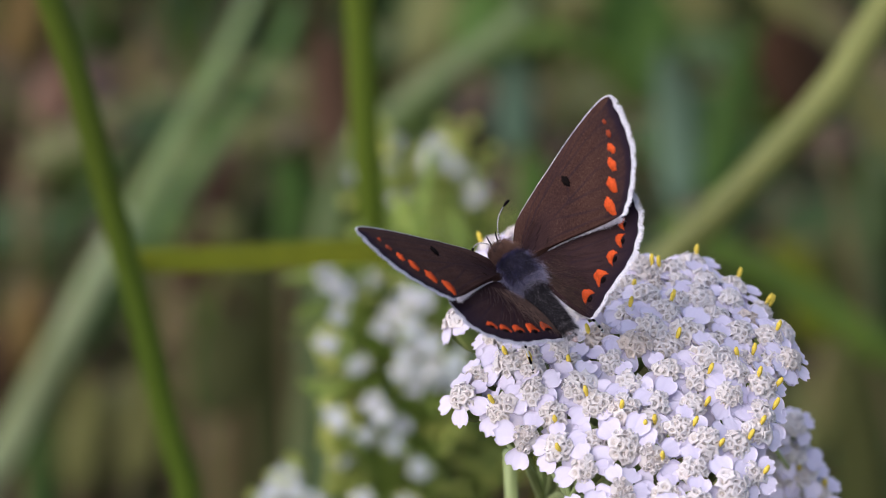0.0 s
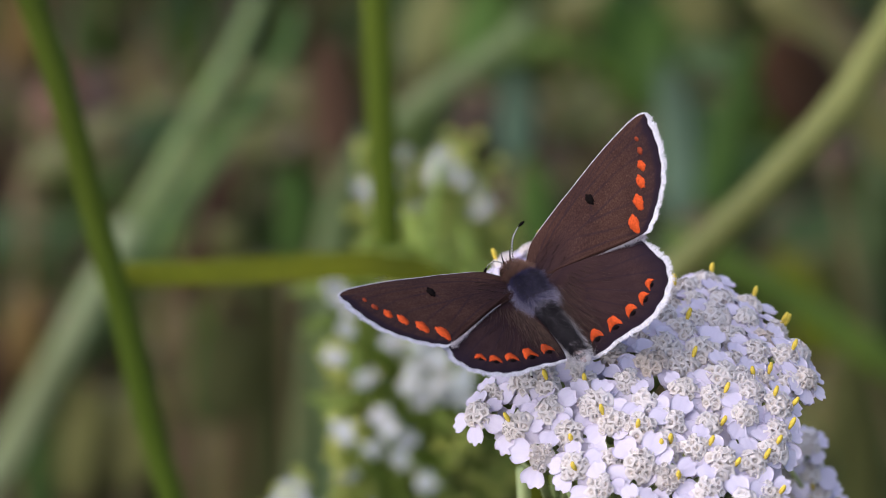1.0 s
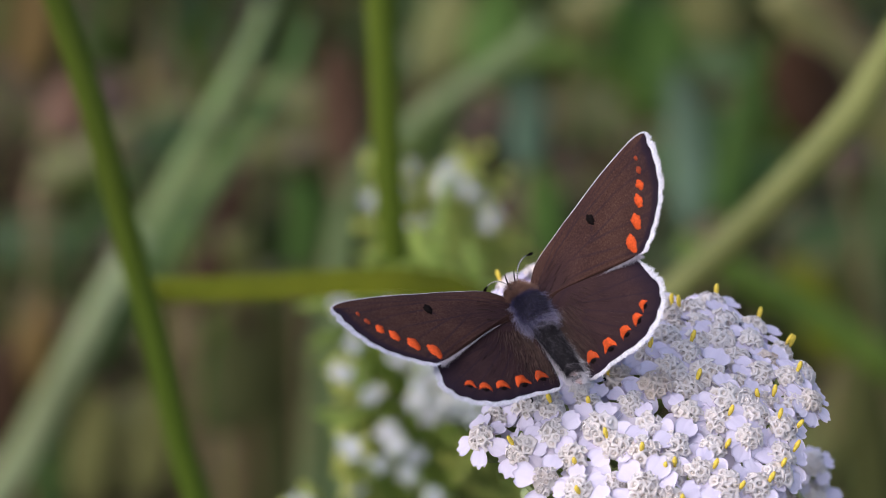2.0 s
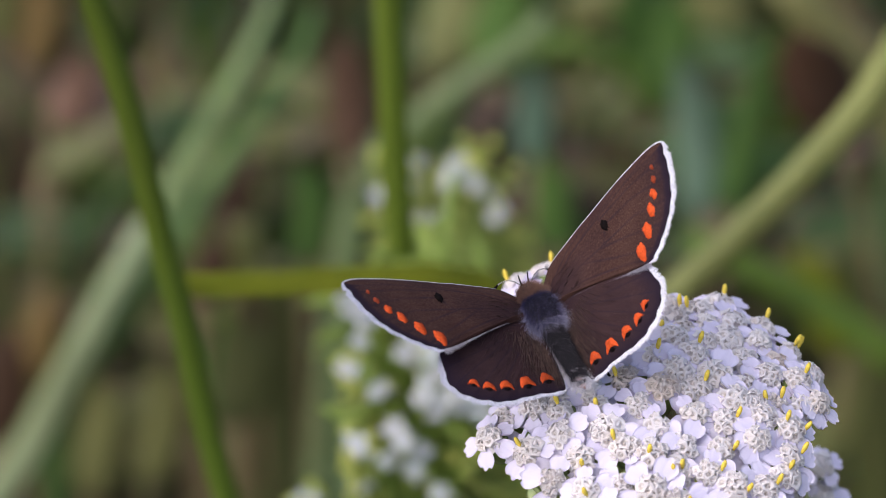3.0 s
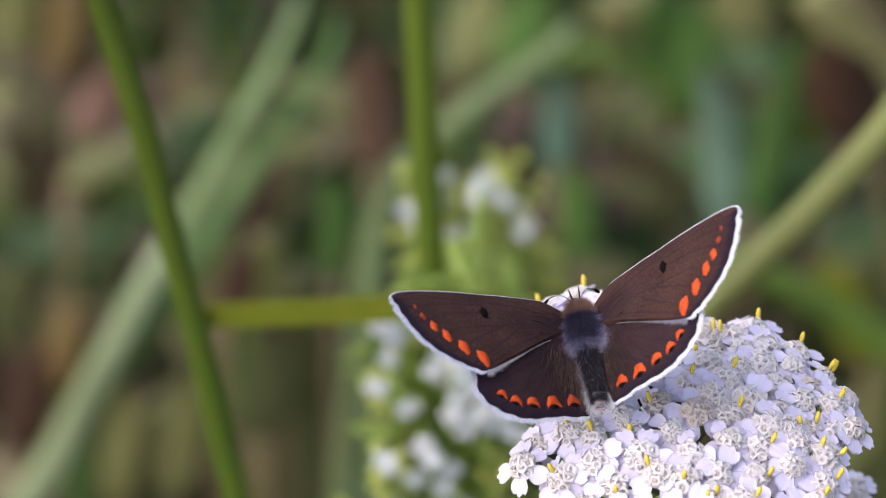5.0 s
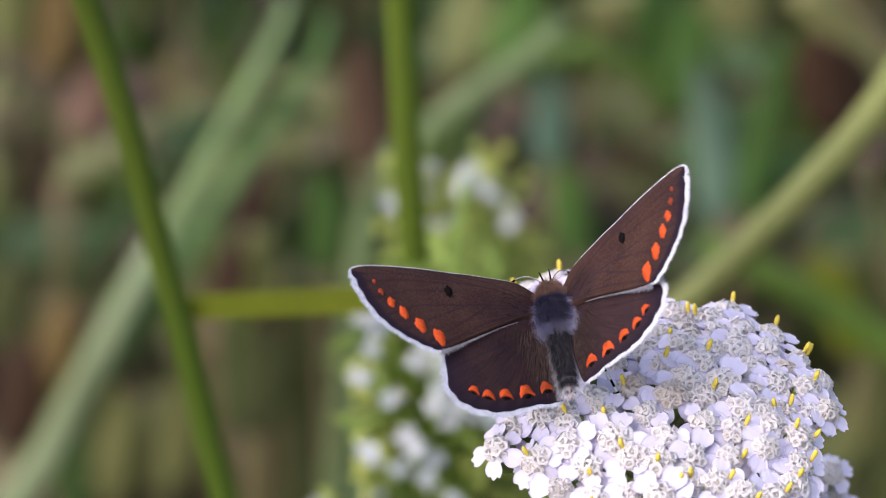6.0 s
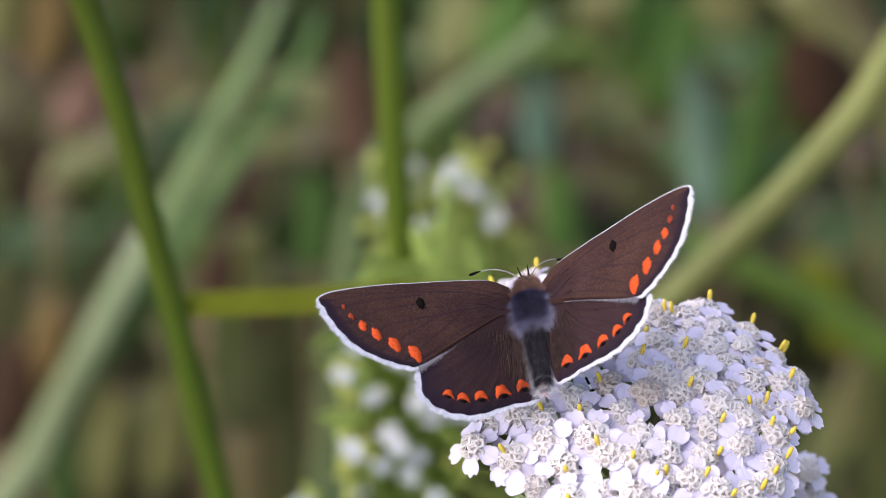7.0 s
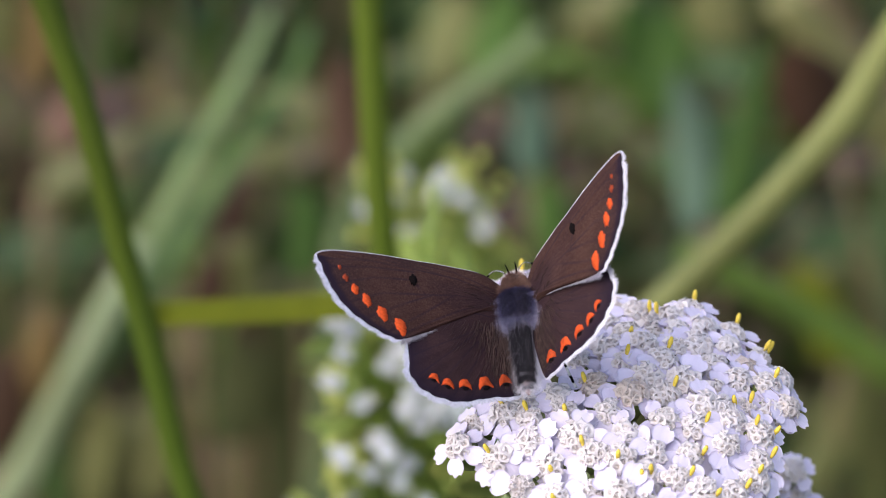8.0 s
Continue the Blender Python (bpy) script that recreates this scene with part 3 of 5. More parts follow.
grass_blade("green grass blade arching over", GREEN, [(-20.0, 290.0, 0.0), (-12.4, 290.0, 163.4), (-7.3, 290.0, 297.0), (-1.2, 290.0, 311.8), (7.4, 290.0, 318.0), (17.6, 290.0, 320.4), (25.4, 290.0, 315.6), (29.9, 290.0, 307.9)], 5.0, taper=0.5)
grass_blade("olive tan grass blade behind", OLIVE, [(190.0, 280.0, 0.0), (120.0, 280.0, 166.4), (73.3, 280.0, 302.5), (65.8, 280.0, 312.2), (59.4, 280.0, 320.7), (53.1, 280.0, 329.2), (46.9, 280.0, 336.5)], 7.0, taper=0.1)
leaf_stalk("olive green leaf low behind", OLIVE_LEAF, [(55.0, 290.0, 0.0), (53.6, 284.0, 135.2), (52.6, 280.0, 245.8), (57.5, 280.0, 255.5), (60.6, 280.0, 264.9), (61.9, 280.0, 273.2)], 8, turn=0.4)
leaf_stalk("yellow-green leaf low behind", YELLOWISH, [(62.0, 290.0, 0.0), (60.4, 284.0, 149.2), (59.4, 280.0, 271.2), (56.3, 280.0, 279.4), (54.3, 280.0, 285.4), (50.5, 280.0, 290.5)], 6, turn=0.4)
# added strip: the bright left side of the broad blade, as paler colour
grass_blade("light grey-green bright side of the broad grass blade", LIGHT, [(-105.0, 200.0, 0.0), (-82.0, 212.0, 150.0), (-67.7, 222.0, 276.6), (-59.7, 222.0, 291.9), (-53.8, 222.0, 304.1), (-48.4, 223.0, 314.4), (-44.9, 224.0, 321.1), (-42.5, 225.0, 325.6)], 5.9, taper=0.5, fold=0.2)
leaf_stalk("olive leaf high behind in the meadow", OLIVE, [(-6.0, 390.0, 0.0), (-5.8, 384.0, 148.2), (-5.7, 380.0, 269.5), (-2.6, 380.0, 276.3), (-0.6, 380.0, 283.1), (0.4, 380.0, 289.7)], 11, turn=0.4)
leaf_stalk("soft green leaf high behind in the meadow", FRESH, [(5.0, 370.0, 0.0), (4.6, 364.0, 153.2), (4.3, 360.0, 278.6), (6.3, 360.0, 286.3), (7.7, 360.0, 292.8), (7.1, 360.0, 300.3)], 10, turn=0.4)
leaf_stalk("soft green leaf high behind in the meadow", FRESH, [(38.0, 390.0, 0.0), (37.0, 384.0, 143.2), (36.3, 380.0, 260.3), (37.5, 380.0, 269.5), (38.3, 380.0, 277.4), (37.6, 380.0, 285.3)], 9, turn=0.4)
leaf_stalk("olive leaf low in the grass coloured as in shade", SHADED_OLIVE, [(-35.0, 260.0, 0.0), (-34.1, 254.0, 152.2), (-33.5, 250.0, 276.8), (-32.4, 250.0, 283.7), (-31.8, 250.0, 290.5), (-32.5, 250.0, 297.2)], 9, turn=0.4)
leaf_stalk("dark brown leaf darkening a gap in the grass", DARKBROWN, [(-77.0, 290.0, 0.0), (-75.1, 284.0, 139.9), (-73.8, 280.0, 254.4), (-72.2, 280.0, 262.8), (-70.9, 280.0, 270.1), (-69.6, 280.0, 276.3)], 9, turn=0.4)
leaf_stalk("dark brown leaf darkening a gap in the grass", DARKBROWN, [(-41.0, 270.0, 0.0), (-39.6, 264.0, 160.8), (-38.6, 260.0, 292.3), (-37.0, 260.0, 296.6), (-36.2, 260.0, 300.5), (-35.2, 260.0, 304.8)], 6, turn=0.4)
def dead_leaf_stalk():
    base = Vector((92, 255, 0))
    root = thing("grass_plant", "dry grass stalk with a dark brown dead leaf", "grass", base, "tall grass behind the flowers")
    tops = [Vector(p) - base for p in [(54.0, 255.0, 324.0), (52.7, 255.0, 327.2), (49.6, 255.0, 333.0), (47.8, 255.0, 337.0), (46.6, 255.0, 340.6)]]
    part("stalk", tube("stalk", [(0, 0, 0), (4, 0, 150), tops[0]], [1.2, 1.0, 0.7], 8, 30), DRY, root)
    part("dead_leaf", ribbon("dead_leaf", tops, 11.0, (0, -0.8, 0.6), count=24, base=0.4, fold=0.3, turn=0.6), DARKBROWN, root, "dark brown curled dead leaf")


dead_leaf_stalk()
bent_blade = grass_blade("yellow-green grass blade bending over sideways", YELLOWISH, [(14.0, 80.0, 0.0), (12.5, 74.0, 220.0), (10.0, 67.0, 385.0), (6.0, 60.0, 409.0), (-1.0, 56.5, 417.2), (-9.0, 55.0, 418.3), (-17.0, 55.0, 417.8), (-25.2, 55.0, 417.5)], 4.4, (0, -0.5, 0.87), taper=0.5, fold=0.1)


# ---- the second flowering plant, behind ----
def small_flower(rng):
    """Four pointed white petals round a tiny greenish eye."""
    verts, faces = [], []
    for k in range(4):
        a = k * math.pi / 2 + rng.uniform(-0.15, 0.15)
        c, s = math.cos(a), math.sin(a)
        row = [(0.15, 0, 0.1), (0.7, -0.5, 0.25), (0.8, 0, 0.12), (0.7, 0.5, 0.25), (1.25, -0.42, 0.3), (1.3, 0, 0.2), (1.25, 0.42, 0.3), (1.8, 0, 0.15)]
        o = len(verts)
        for z in (0, -0.06):
            verts += [(x * c - y * s, x * s + y * c, h + z) for x, y, h in row]
        for q in ((0, 1, 2), (0, 2, 3), (1, 4, 5, 2), (2, 5, 6, 3), (4, 7, 5), (5, 7, 6)):
            faces.append(tuple(o + i for i in q))
            faces.append(tuple(o + 8 + i for i in q[::-1]))
    return mesh_of(verts, faces, "small_flower")


def bud_mesh():
    bm = bmesh.new()
    bmesh.ops.create_icosphere(bm, subdivisions=1, radius=0.75)
    for v in bm.verts:
        v.co.z *= 1.35
    return finish(bm, "bud")


BEDSTRAW_BASE = (-3, 62, 0)
# places of the flowers, with how many stand together, and of the bud sprays; the last two rows belong to a plant farther back
FLOWERS_HIGH = [(-9.3, 64.6, 410.0, 3), (-6.0, 64.6, 410.4, 3), (-2.8, 57.5, 412.9, 3), (-1.5, 57.7, 412.4, 2), (-8.7, 63.7, 407.4, 2), (-4.8, 62.9, 406.5, 3), (-7.2, 62.4, 403.1, 3), (-3.4, 59.5, 404.3, 3), (-2.7, 61.8, 401.8, 2), (-0.8, 61.9, 402.5, 3), (-2.1, 61.6, 405.4, 3), (-8.9, 58.3, 400.5, 2), (-6.0, 60.4, 400.5, 3), (-5.0, 60.1, 399.8, 2), (-3.5, 62.8, 396.9, 3), (-7.6, 65.0, 395.3, 2)]
FLOWERS_LOW = [(-8.6, 64.6, 392.5, 3), (-2.1, 61.4, 393.7, 3), (-13.3, 60.6, 393.1, 3), (-14.3, 59.1, 392.7, 3), (-12.5, 57.3, 393.7, 2), (1.1, 57.2, 407.0, 2), (0.8, 60.7, 402.6, 2), (-4.0, 59.5, 410.3, 2), (-9.8, 60.0, 413.9, 2), (1.7, 64.1, 404.2, 1), (-6.6, 61.2, 396.9, 1), (-4.6, 61.5, 396.1, 1), (-10.9, 58.9, 391.5, 2), (-15.2, 57.2, 392.6, 2), (2.9, 59.6, 401.4, 1), (-7.0, 58.1, 392.6, 2), (-3.1, 61.1, 390.0, 2), (-2.8, 58.0, 409.9, 3), (-1.2, 58.0, 408.4, 3), (-0.1, 60.0, 405.0, 3), (-3.0, 61.0, 405.0, 3), (-1.4, 60.0, 404.2, 2), (-9.3, 59.0, 413.6, 3), (-8.2, 59.0, 412.4, 2), (-9.6, 60.0, 406.9, 2)]
BUDS = [(-9.3, 70.0, 400.2), (-9.9, 66.7, 397.7), (-9.0, 61.8, 395.7), (-1.0, 68.9, 394.3), (-4.4, 68.0, 397.2), (-8.2, 67.3, 398.8), (-5.8, 69.1, 401.8), (-3.5, 67.6, 400.9), (-6.8, 67.9, 396.1), (-0.6, 63.5, 405.1), (-5.6, 69.8, 388.9), (-3.6, 69.6, 387.3), (0.4, 61.6, 396.6), (1.9, 67.5, 395.2), (3.4, 67.2, 390.7), (-7.8, 64.6, 390.6), (0.4, 64.9, 389.8), (4.4, 69.2, 391.7), (-6.3, 65.0, 407.6), (-8.2, 68.3, 402.8), (-1.5, 63.5, 406.8), (-2.6, 68.8, 395.5), (-5.0, 69.0, 398.9), (-8.9, 65.7, 388.1), (2.4, 69.2, 385.7), (5.4, 67.2, 388.8)]
FLOWERS_BEHIND = [(-5.3, 117.9, 391.9, 2), (-1.6, 115.8, 393.4, 3), (0.9, 116.6, 393.3, 3), (-2.5, 119.6, 387.8, 1), (-4.7, 115.3, 389.5, 1), (2.1, 121.3, 389.4, 2), (-0.8, 116.1, 395.4, 1), (-4.8, 121.3, 393.0, 1), (3.2, 116.5, 389.5, 1), (-0.2, 121.7, 383.3, 1), (-8.2, 119.6, 390.3, 2), (-7.0, 118.0, 389.3, 1)]
BUDS_BEHIND = [(-3.7, 120.1, 390.1), (-0.2, 121.2, 389.5), (-3.1, 120.7, 385.2), (0.3, 118.5, 387.7), (3.2, 117.7, 386.2), (-4.8, 120.1, 383.5), (-1.4, 123.5, 380.3), (4.4, 121.0, 381.0), (-5.8, 116.6, 394.6), (2.1, 122.6, 391.3), (-7.2, 121.8, 383.9), (0.9, 123.3, 379.0)]


def build_bedstraw():
    rng = random.Random(5)
    root = thing("bedstraw", "white-flowering bedstraw with yellow-green buds, blurred", "wild flower", BEDSTRAW_BASE)
    base = Vector(BEDSTRAW_BASE)
    axis = [Vector(p) - base for p in ((-3, 62, 0), (-4, 63, 180), (-4, 64, 360), (-3.5, 66, 400), (-1, 67, 421))]
    part("stem", tube("stem", axis, [1.3, 1.1, 0.9, 0.6, 0.3], 8, 30), LEAFY, root)
    flowers = [small_flower(rng) for _ in range(4)]
    bud = bud_mesh()
    line = spline(axis, 60)

    def spray(centre, spread, whites, buds):
        centre = Vector(centre) - base
        low = min(line, key=lambda p: abs(p.z - (centre.z - 12)))
        part("branch", tube("branch", [low, (low + centre) * 0.5 + Vector((0, 0, -1.5)), centre], [0.45, 0.3, 0.2], 5, 8), LEAFY, root)
        for k in range(whites + buds):
            off = Vector((rng.gauss(0, 1), rng.gauss(0, 1), rng.gauss(0, 0.8))) * spread * (0.09 if k < whites else 0.27)
            if off.length > spread * 0.36:
                off *= spread * 0.36 / off.length
            if k < whites:
                off += Vector((0, -2.4, 0.8))
            place = centre + off
            turn = pose(*(place * MM), rng.uniform(35, 70), rng.uniform(-25, 25), 0) @ pose(0, 0, 0, 0, 0, rng.uniform(0, 360)) @ Matrix.Scale(rng.uniform(0.46, 0.58) if k < whites else rng.uniform(0.55, 0.95), 4)
            if k < whites:
                part("flower", rng.choice(flowers), SMALL_PETAL, root, "", turn)
            else:
                part("bud", bud, BUD, root, "", turn)
            if k % 3 == 0:
                part("pedicel", tube("pedicel", [centre - Vector((0, 0, 2)), place], [0.16, 0.12], 4), LEAFY, root)

    for x, y, z, k in FLOWERS_HIGH + FLOWERS_LOW + FLOWERS_BEHIND:
        spray((x, y, z), 3.2, k + 2, 3)
    for x, y, z in BUDS:
        spray((x, y, z), 4.8, 0, 13)
    for x, y, z in BUDS_BEHIND:
        spray((x, y, z), 9.0, 0, 22)
    leaf = ribbon("leaf", [(0, 0, 0), (0, 1.6, 0.4), (0, 3.6, 0.2), (0, 5.2, -0.5)], 1.3, (0, 0, 1), count=8, base=0.3)
    spots = [Vector(q[:3]) - base for q in BUDS + FLOWERS_HIGH]
    for k in range(230):
        p = rng.choice(spots) + Vector((max(0.4, rng.gauss(1.6, 1.3)), rng.uniform(1, 7), rng.gauss(0, 2.0)))
        part("leaf", leaf, LEAFY, root, "", pose(*(p * MM), rng.uniform(-30, 40), rng.uniform(-40, 40), rng.uniform(0, 360)))


build_bedstraw()

# ---- yarrow ----
DOME = (11.0, -14.0, 454.8, 0.022)


def dome_z(x, y):
    return DOME[2] - DOME[3] * ((x - DOME[0]) ** 2 + (y - DOME[1]) ** 2)


HEADS_FRONT = [(10.2, -28.4), (12.8, -28.3), (16.5, -27.6), (14.3, -27.0), (8.1, -26.9), (12.0, -26.5), (17.7, -26.3), (10.4, -25.8), (6.7, -25.5), (15.2, -25.3), (8.8, -25.1), (17.0, -24.8), (13.7, -24.6), (4.8, -24.5), (11.9, -24.4), (10.5, -23.7), (18.2, -23.5), (6.4, -23.3), (12.3, -22.9)]
HEADS_MIDDLE = [(14.5, -22.7), (18.5, -22.3), (16.6, -22.1), (3.4, -22.0), (5.3, -21.8), (7.9, -21.8), (10.9, -21.7), (15.0, -20.9), (1.2, -20.8), (13.1, -20.7), (18.7, -20.6), (17.1, -20.3), (5.3, -20.1), (9.8, -20.1), (7.5, -20.0), (15.5, -19.5), (16.5, -19.4), (3.9, -19.3), (2.0, -19.2), (5.0, -19.0), (11.3, -18.8), (17.8, -18.7)]
HEADS_BACK = [(6.9, -18.5), (13.2, -18.5), (4.0, -18.3), (19.6, -18.0), (9.2, -17.7), (20.5, -17.6), (14.4, -17.3), (17.7, -16.4), (19.4, -16.3), (11.1, -16.0), (13.3, -15.8), (20.3, -15.0), (16.2, -15.0), (0.9, -12.6), (19.2, -12.6), (12.5, -11.1), (17.6, -10.6), (11.9, -9.4), (15.2, -9.1)]
HEADS_REAR = [(3.0, -4.2, 452.8), (4.6, -3.8, 453.4), (6.2, -4.6, 453.4), (7.6, -5.4, 453.3), (9.0, -6.4, 452.9), (10.6, -7.2, 453.2)]
HEADS_SIDE = [(21.2, -8.0, 441.2), (22.2, -8.0, 440.0), (21.6, -8.0, 438.0), (22.9, -8.0, 438.4), (23.9, -8.0, 436.8), (21.9, -8.0, 436.4), (20.6, -8.0, 439.6), (22.0, -8.0, 441.9)]
STAMENS = [(15.5, -8.2), (12.7, -10.2), (13.1, -10.5), (11.4, -13.1), (11.0, -15.8), (13.5, -14.9), (13.7, -17.9), (18.2, -9.4), (19.3, -12.1), (20.5, -11.1), (19.7, -16.0), (17.3, -18.6), (18.2, -18.2), (18.1, -20.2), (15.4, -20.6), (19.9, -20.6), (19.3, -21.7), (18.2, -23.1), (17.5, -24.5), (15.9, -25.6), (18.4, -26.3), (15.2, -22.6), (14.4, -24.4), (11.6, -24.4), (12.2, -24.0), (12.6, -26.7), (10.3, -23.9), (6.5, -23.9), (6.7, -26.0), (8.4, -22.5), (3.2, -21.8), (5.4, -19.6), (4.0, -18.9), (7.5, -20.0), (8.7, -17.6)] + [(2.5, -4.3), (5.3, -3.9)] + [(22.4, -7.7), (22.6, -8.3), (23.3, -7.7), (21.0, -8.4), (24.3, -7.8)]
YARROW_BASE = (6.0, -12.0, 0.0)
HUB = Vector((6.4, -8.0, 434.5))


def petal_mesh(rng):
    """A broad ray petal with a shallowly notched tip, curling down at its end."""
    cols, rows = 8, 6
    w, length = rng.uniform(0.58, 0.76), rng.uniform(1.05, 1.35)
    cup, droop = rng.uniform(-0.10, 0.16), rng.uniform(0.05, 0.45)
    phase = rng.uniform(-0.4, 0.4)
    top, under, faces = [], [], []
    for i in range(rows + 1):
        t = i / rows
        for j in range(cols + 1):
            u = j / cols * 2 - 1
            half = w * (0.30 + 0.70 * math.sin(min(1, t * 1.25 + 0.05) * math.pi / 2)) * math.sqrt(max(0.02, 1 - max(0, (t - 0.5) / 0.62) ** 2.4))
            x = u * half
            notch = 0.10 * math.cos(u * 5.2 + phase) * t ** 5
            y = length * (t - 0.10 * t * u * u) + notch - 0.03
            z = cup * (u * u) * 0.9 - droop * t * t * length * 0.5 + 0.025 * math.sin(u * 9 + phase) * t
            top.append((x, y, z))
            under.append((x * 0.985, y * 0.99, z - 0.05))
    n = len(top)
    k = cols + 1
    for i in range(rows):
        for j in range(cols):
            a = i * k + j
            faces.append((a, a + 1, a + k + 1, a + k))
            faces.append((n + a + 1, n + a, n + a + k, n + a + k + 1))
    rim = [i * k for i in range(rows + 1)] + [rows * k + j for j in range(1, k)] + [i * k + cols for i in range(rows - 1, -1, -1)] + [j for j in range(cols - 1, 0, -1)]
    for a, b in zip(rim, rim[1:] + rim[:1]):
        faces.append((b, a, n + a, n + b))
    return mesh_of(top + under, faces, "petal")


def disc_mesh(rng, closed=False):
    """The crowded disc: a low cushion with some fifteen tiny cups, each with five curled lobes round a throat painted
    dark.
    """
    verts, faces, throat = [], [], []
    ring = 12
    for i in range(4):
        a = i / 3 * math.pi / 2
        for j in range(ring):
            b = 2 * math.pi * j / ring
            verts.append((0.80 * math.cos(a * 0.98) * math.cos(b), 0.80 * math.cos(a * 0.98) * math.sin(b), 0.40 * math.sin(a) - 0.16))
            # taupe shade between the cups, painted on the cushion
            throat.append(0.3)
    for i in range(3):
        for j in range(ring):
            a, b = i * ring + j, i * ring + (j + 1) % ring
            faces.append((a, b, b + ring, a + ring))
    count = rng.randrange(11, 15)
    # radius, height, painted tone and shade of the throat: outside of the tube, lobes, inside, the small style
    profile = ((0.40, -1.0, 0.35), (0.48, -0.35, 0.1), (0.80, 0.05, 0.0), (1.10, -0.02, 0.0), (1.04, 0.06, 0.0), (0.68, 0.12, 0.0), (0.47, 0.0, 0.2), (0.34, -0.40, 0.9), (0.16, -0.30, 0.8), (0.12, 0.02, 0.2), (0.02, 0.08, 0.1))
    sides = 15
    for k in range(count):
        rad = 0.86 * math.sqrt((k + 0.4) / count)
        ang = k * 2.39996 + rng.uniform(-0.35, 0.35)
        tilt = rad * 1.0 + rng.uniform(-0.15, 0.15)
        centre = Vector((rad * math.cos(ang), rad * math.sin(ang), 0.46 - 0.36 * rad * rad + rng.uniform(-0.08, 0.10)))
        axis = Vector((math.sin(tilt) * math.cos(ang), math.sin(tilt) * math.sin(ang), math.cos(tilt)))
        q = axis.to_track_quat("Z", "Y").to_matrix()
        size = rng.uniform(0.31, 0.42)
        wide = rng.uniform(0.8, 1.12) if not closed else 0.55
        o = len(verts)
        spin = rng.uniform(0, 6)
        jit = [rng.uniform(-0.10, 0.10) for _ in range(sides)]
        sag = [rng.uniform(-0.75, 0.25) for _ in range(5)]
        for r, z, th in profile:
            for j in range(sides):
                a = spin + 2 * math.pi * j / sides
                tip = 0.5 + 0.5 * math.cos(5 * (a - spin))
                outer = min(1.0, max(0.0, (r - 0.55) / 0.35))
                rr = r * (1 + (0.42 * tip - 0.28 + jit[j]) * outer) * size * (wide if r > 0.6 else 1)
                zz = z + outer * (sag[j // 3] * tip + 0.10 * (1 - tip)) + jit[j] * 0.5 * outer
                verts.append(centre + q @ Vector((rr * math.cos(a), rr * math.sin(a), zz * size)))
                throat.append(th)
        for i in range(len(profile) - 1):
            for j in range(sides):
                a, b = o + i * sides + j, o + i * sides + (j + 1) % sides
                faces.append((a, b, b + sides, a + sides))
    me = mesh_of(verts, faces, "flower_head")
    layer = me.attributes.new("throat", "FLOAT", "POINT")
    layer.data.foreach_set("value", throat)
    return me


def involucre_mesh():
    verts, faces = [], []
    ring = 14
    prof = ((0.12, -2.5), (0.45, -2.35), (0.78, -1.7), (0.86, -0.9), (0.80, -0.25), (0.7, -0.1))
    for i, (r, z) in enumerate(prof):
        for j in range(ring):
            a = 2 * math.pi * (j + 0.5 * (i % 2)) / ring
            k = 1 + (0.08 if j % 2 else -0.04)
            verts.append((r * k * math.cos(a), r * k * math.sin(a), z))
    for i in range(len(prof) - 1):
        for j in range(ring):
            a, b = i * ring + j, i * ring + (j + 1) % ring
            faces.append((a, b, b + ring, a + ring))
    return mesh_of(verts, faces, "involucre")


def stamen_mesh(rng):
    lean = rng.uniform(-0.12, 0.12)
    pts = [(0, 0, 0), (lean * 0.4, 0, 0.45), (lean, 0, 0.7), (lean * 1.3, 0, 1.0), (lean * 1.4, 0.02, 1.15)]
    return tube("stamen", pts, [0.11, 0.16, 0.215, 0.20, 0.12], 8, 9)


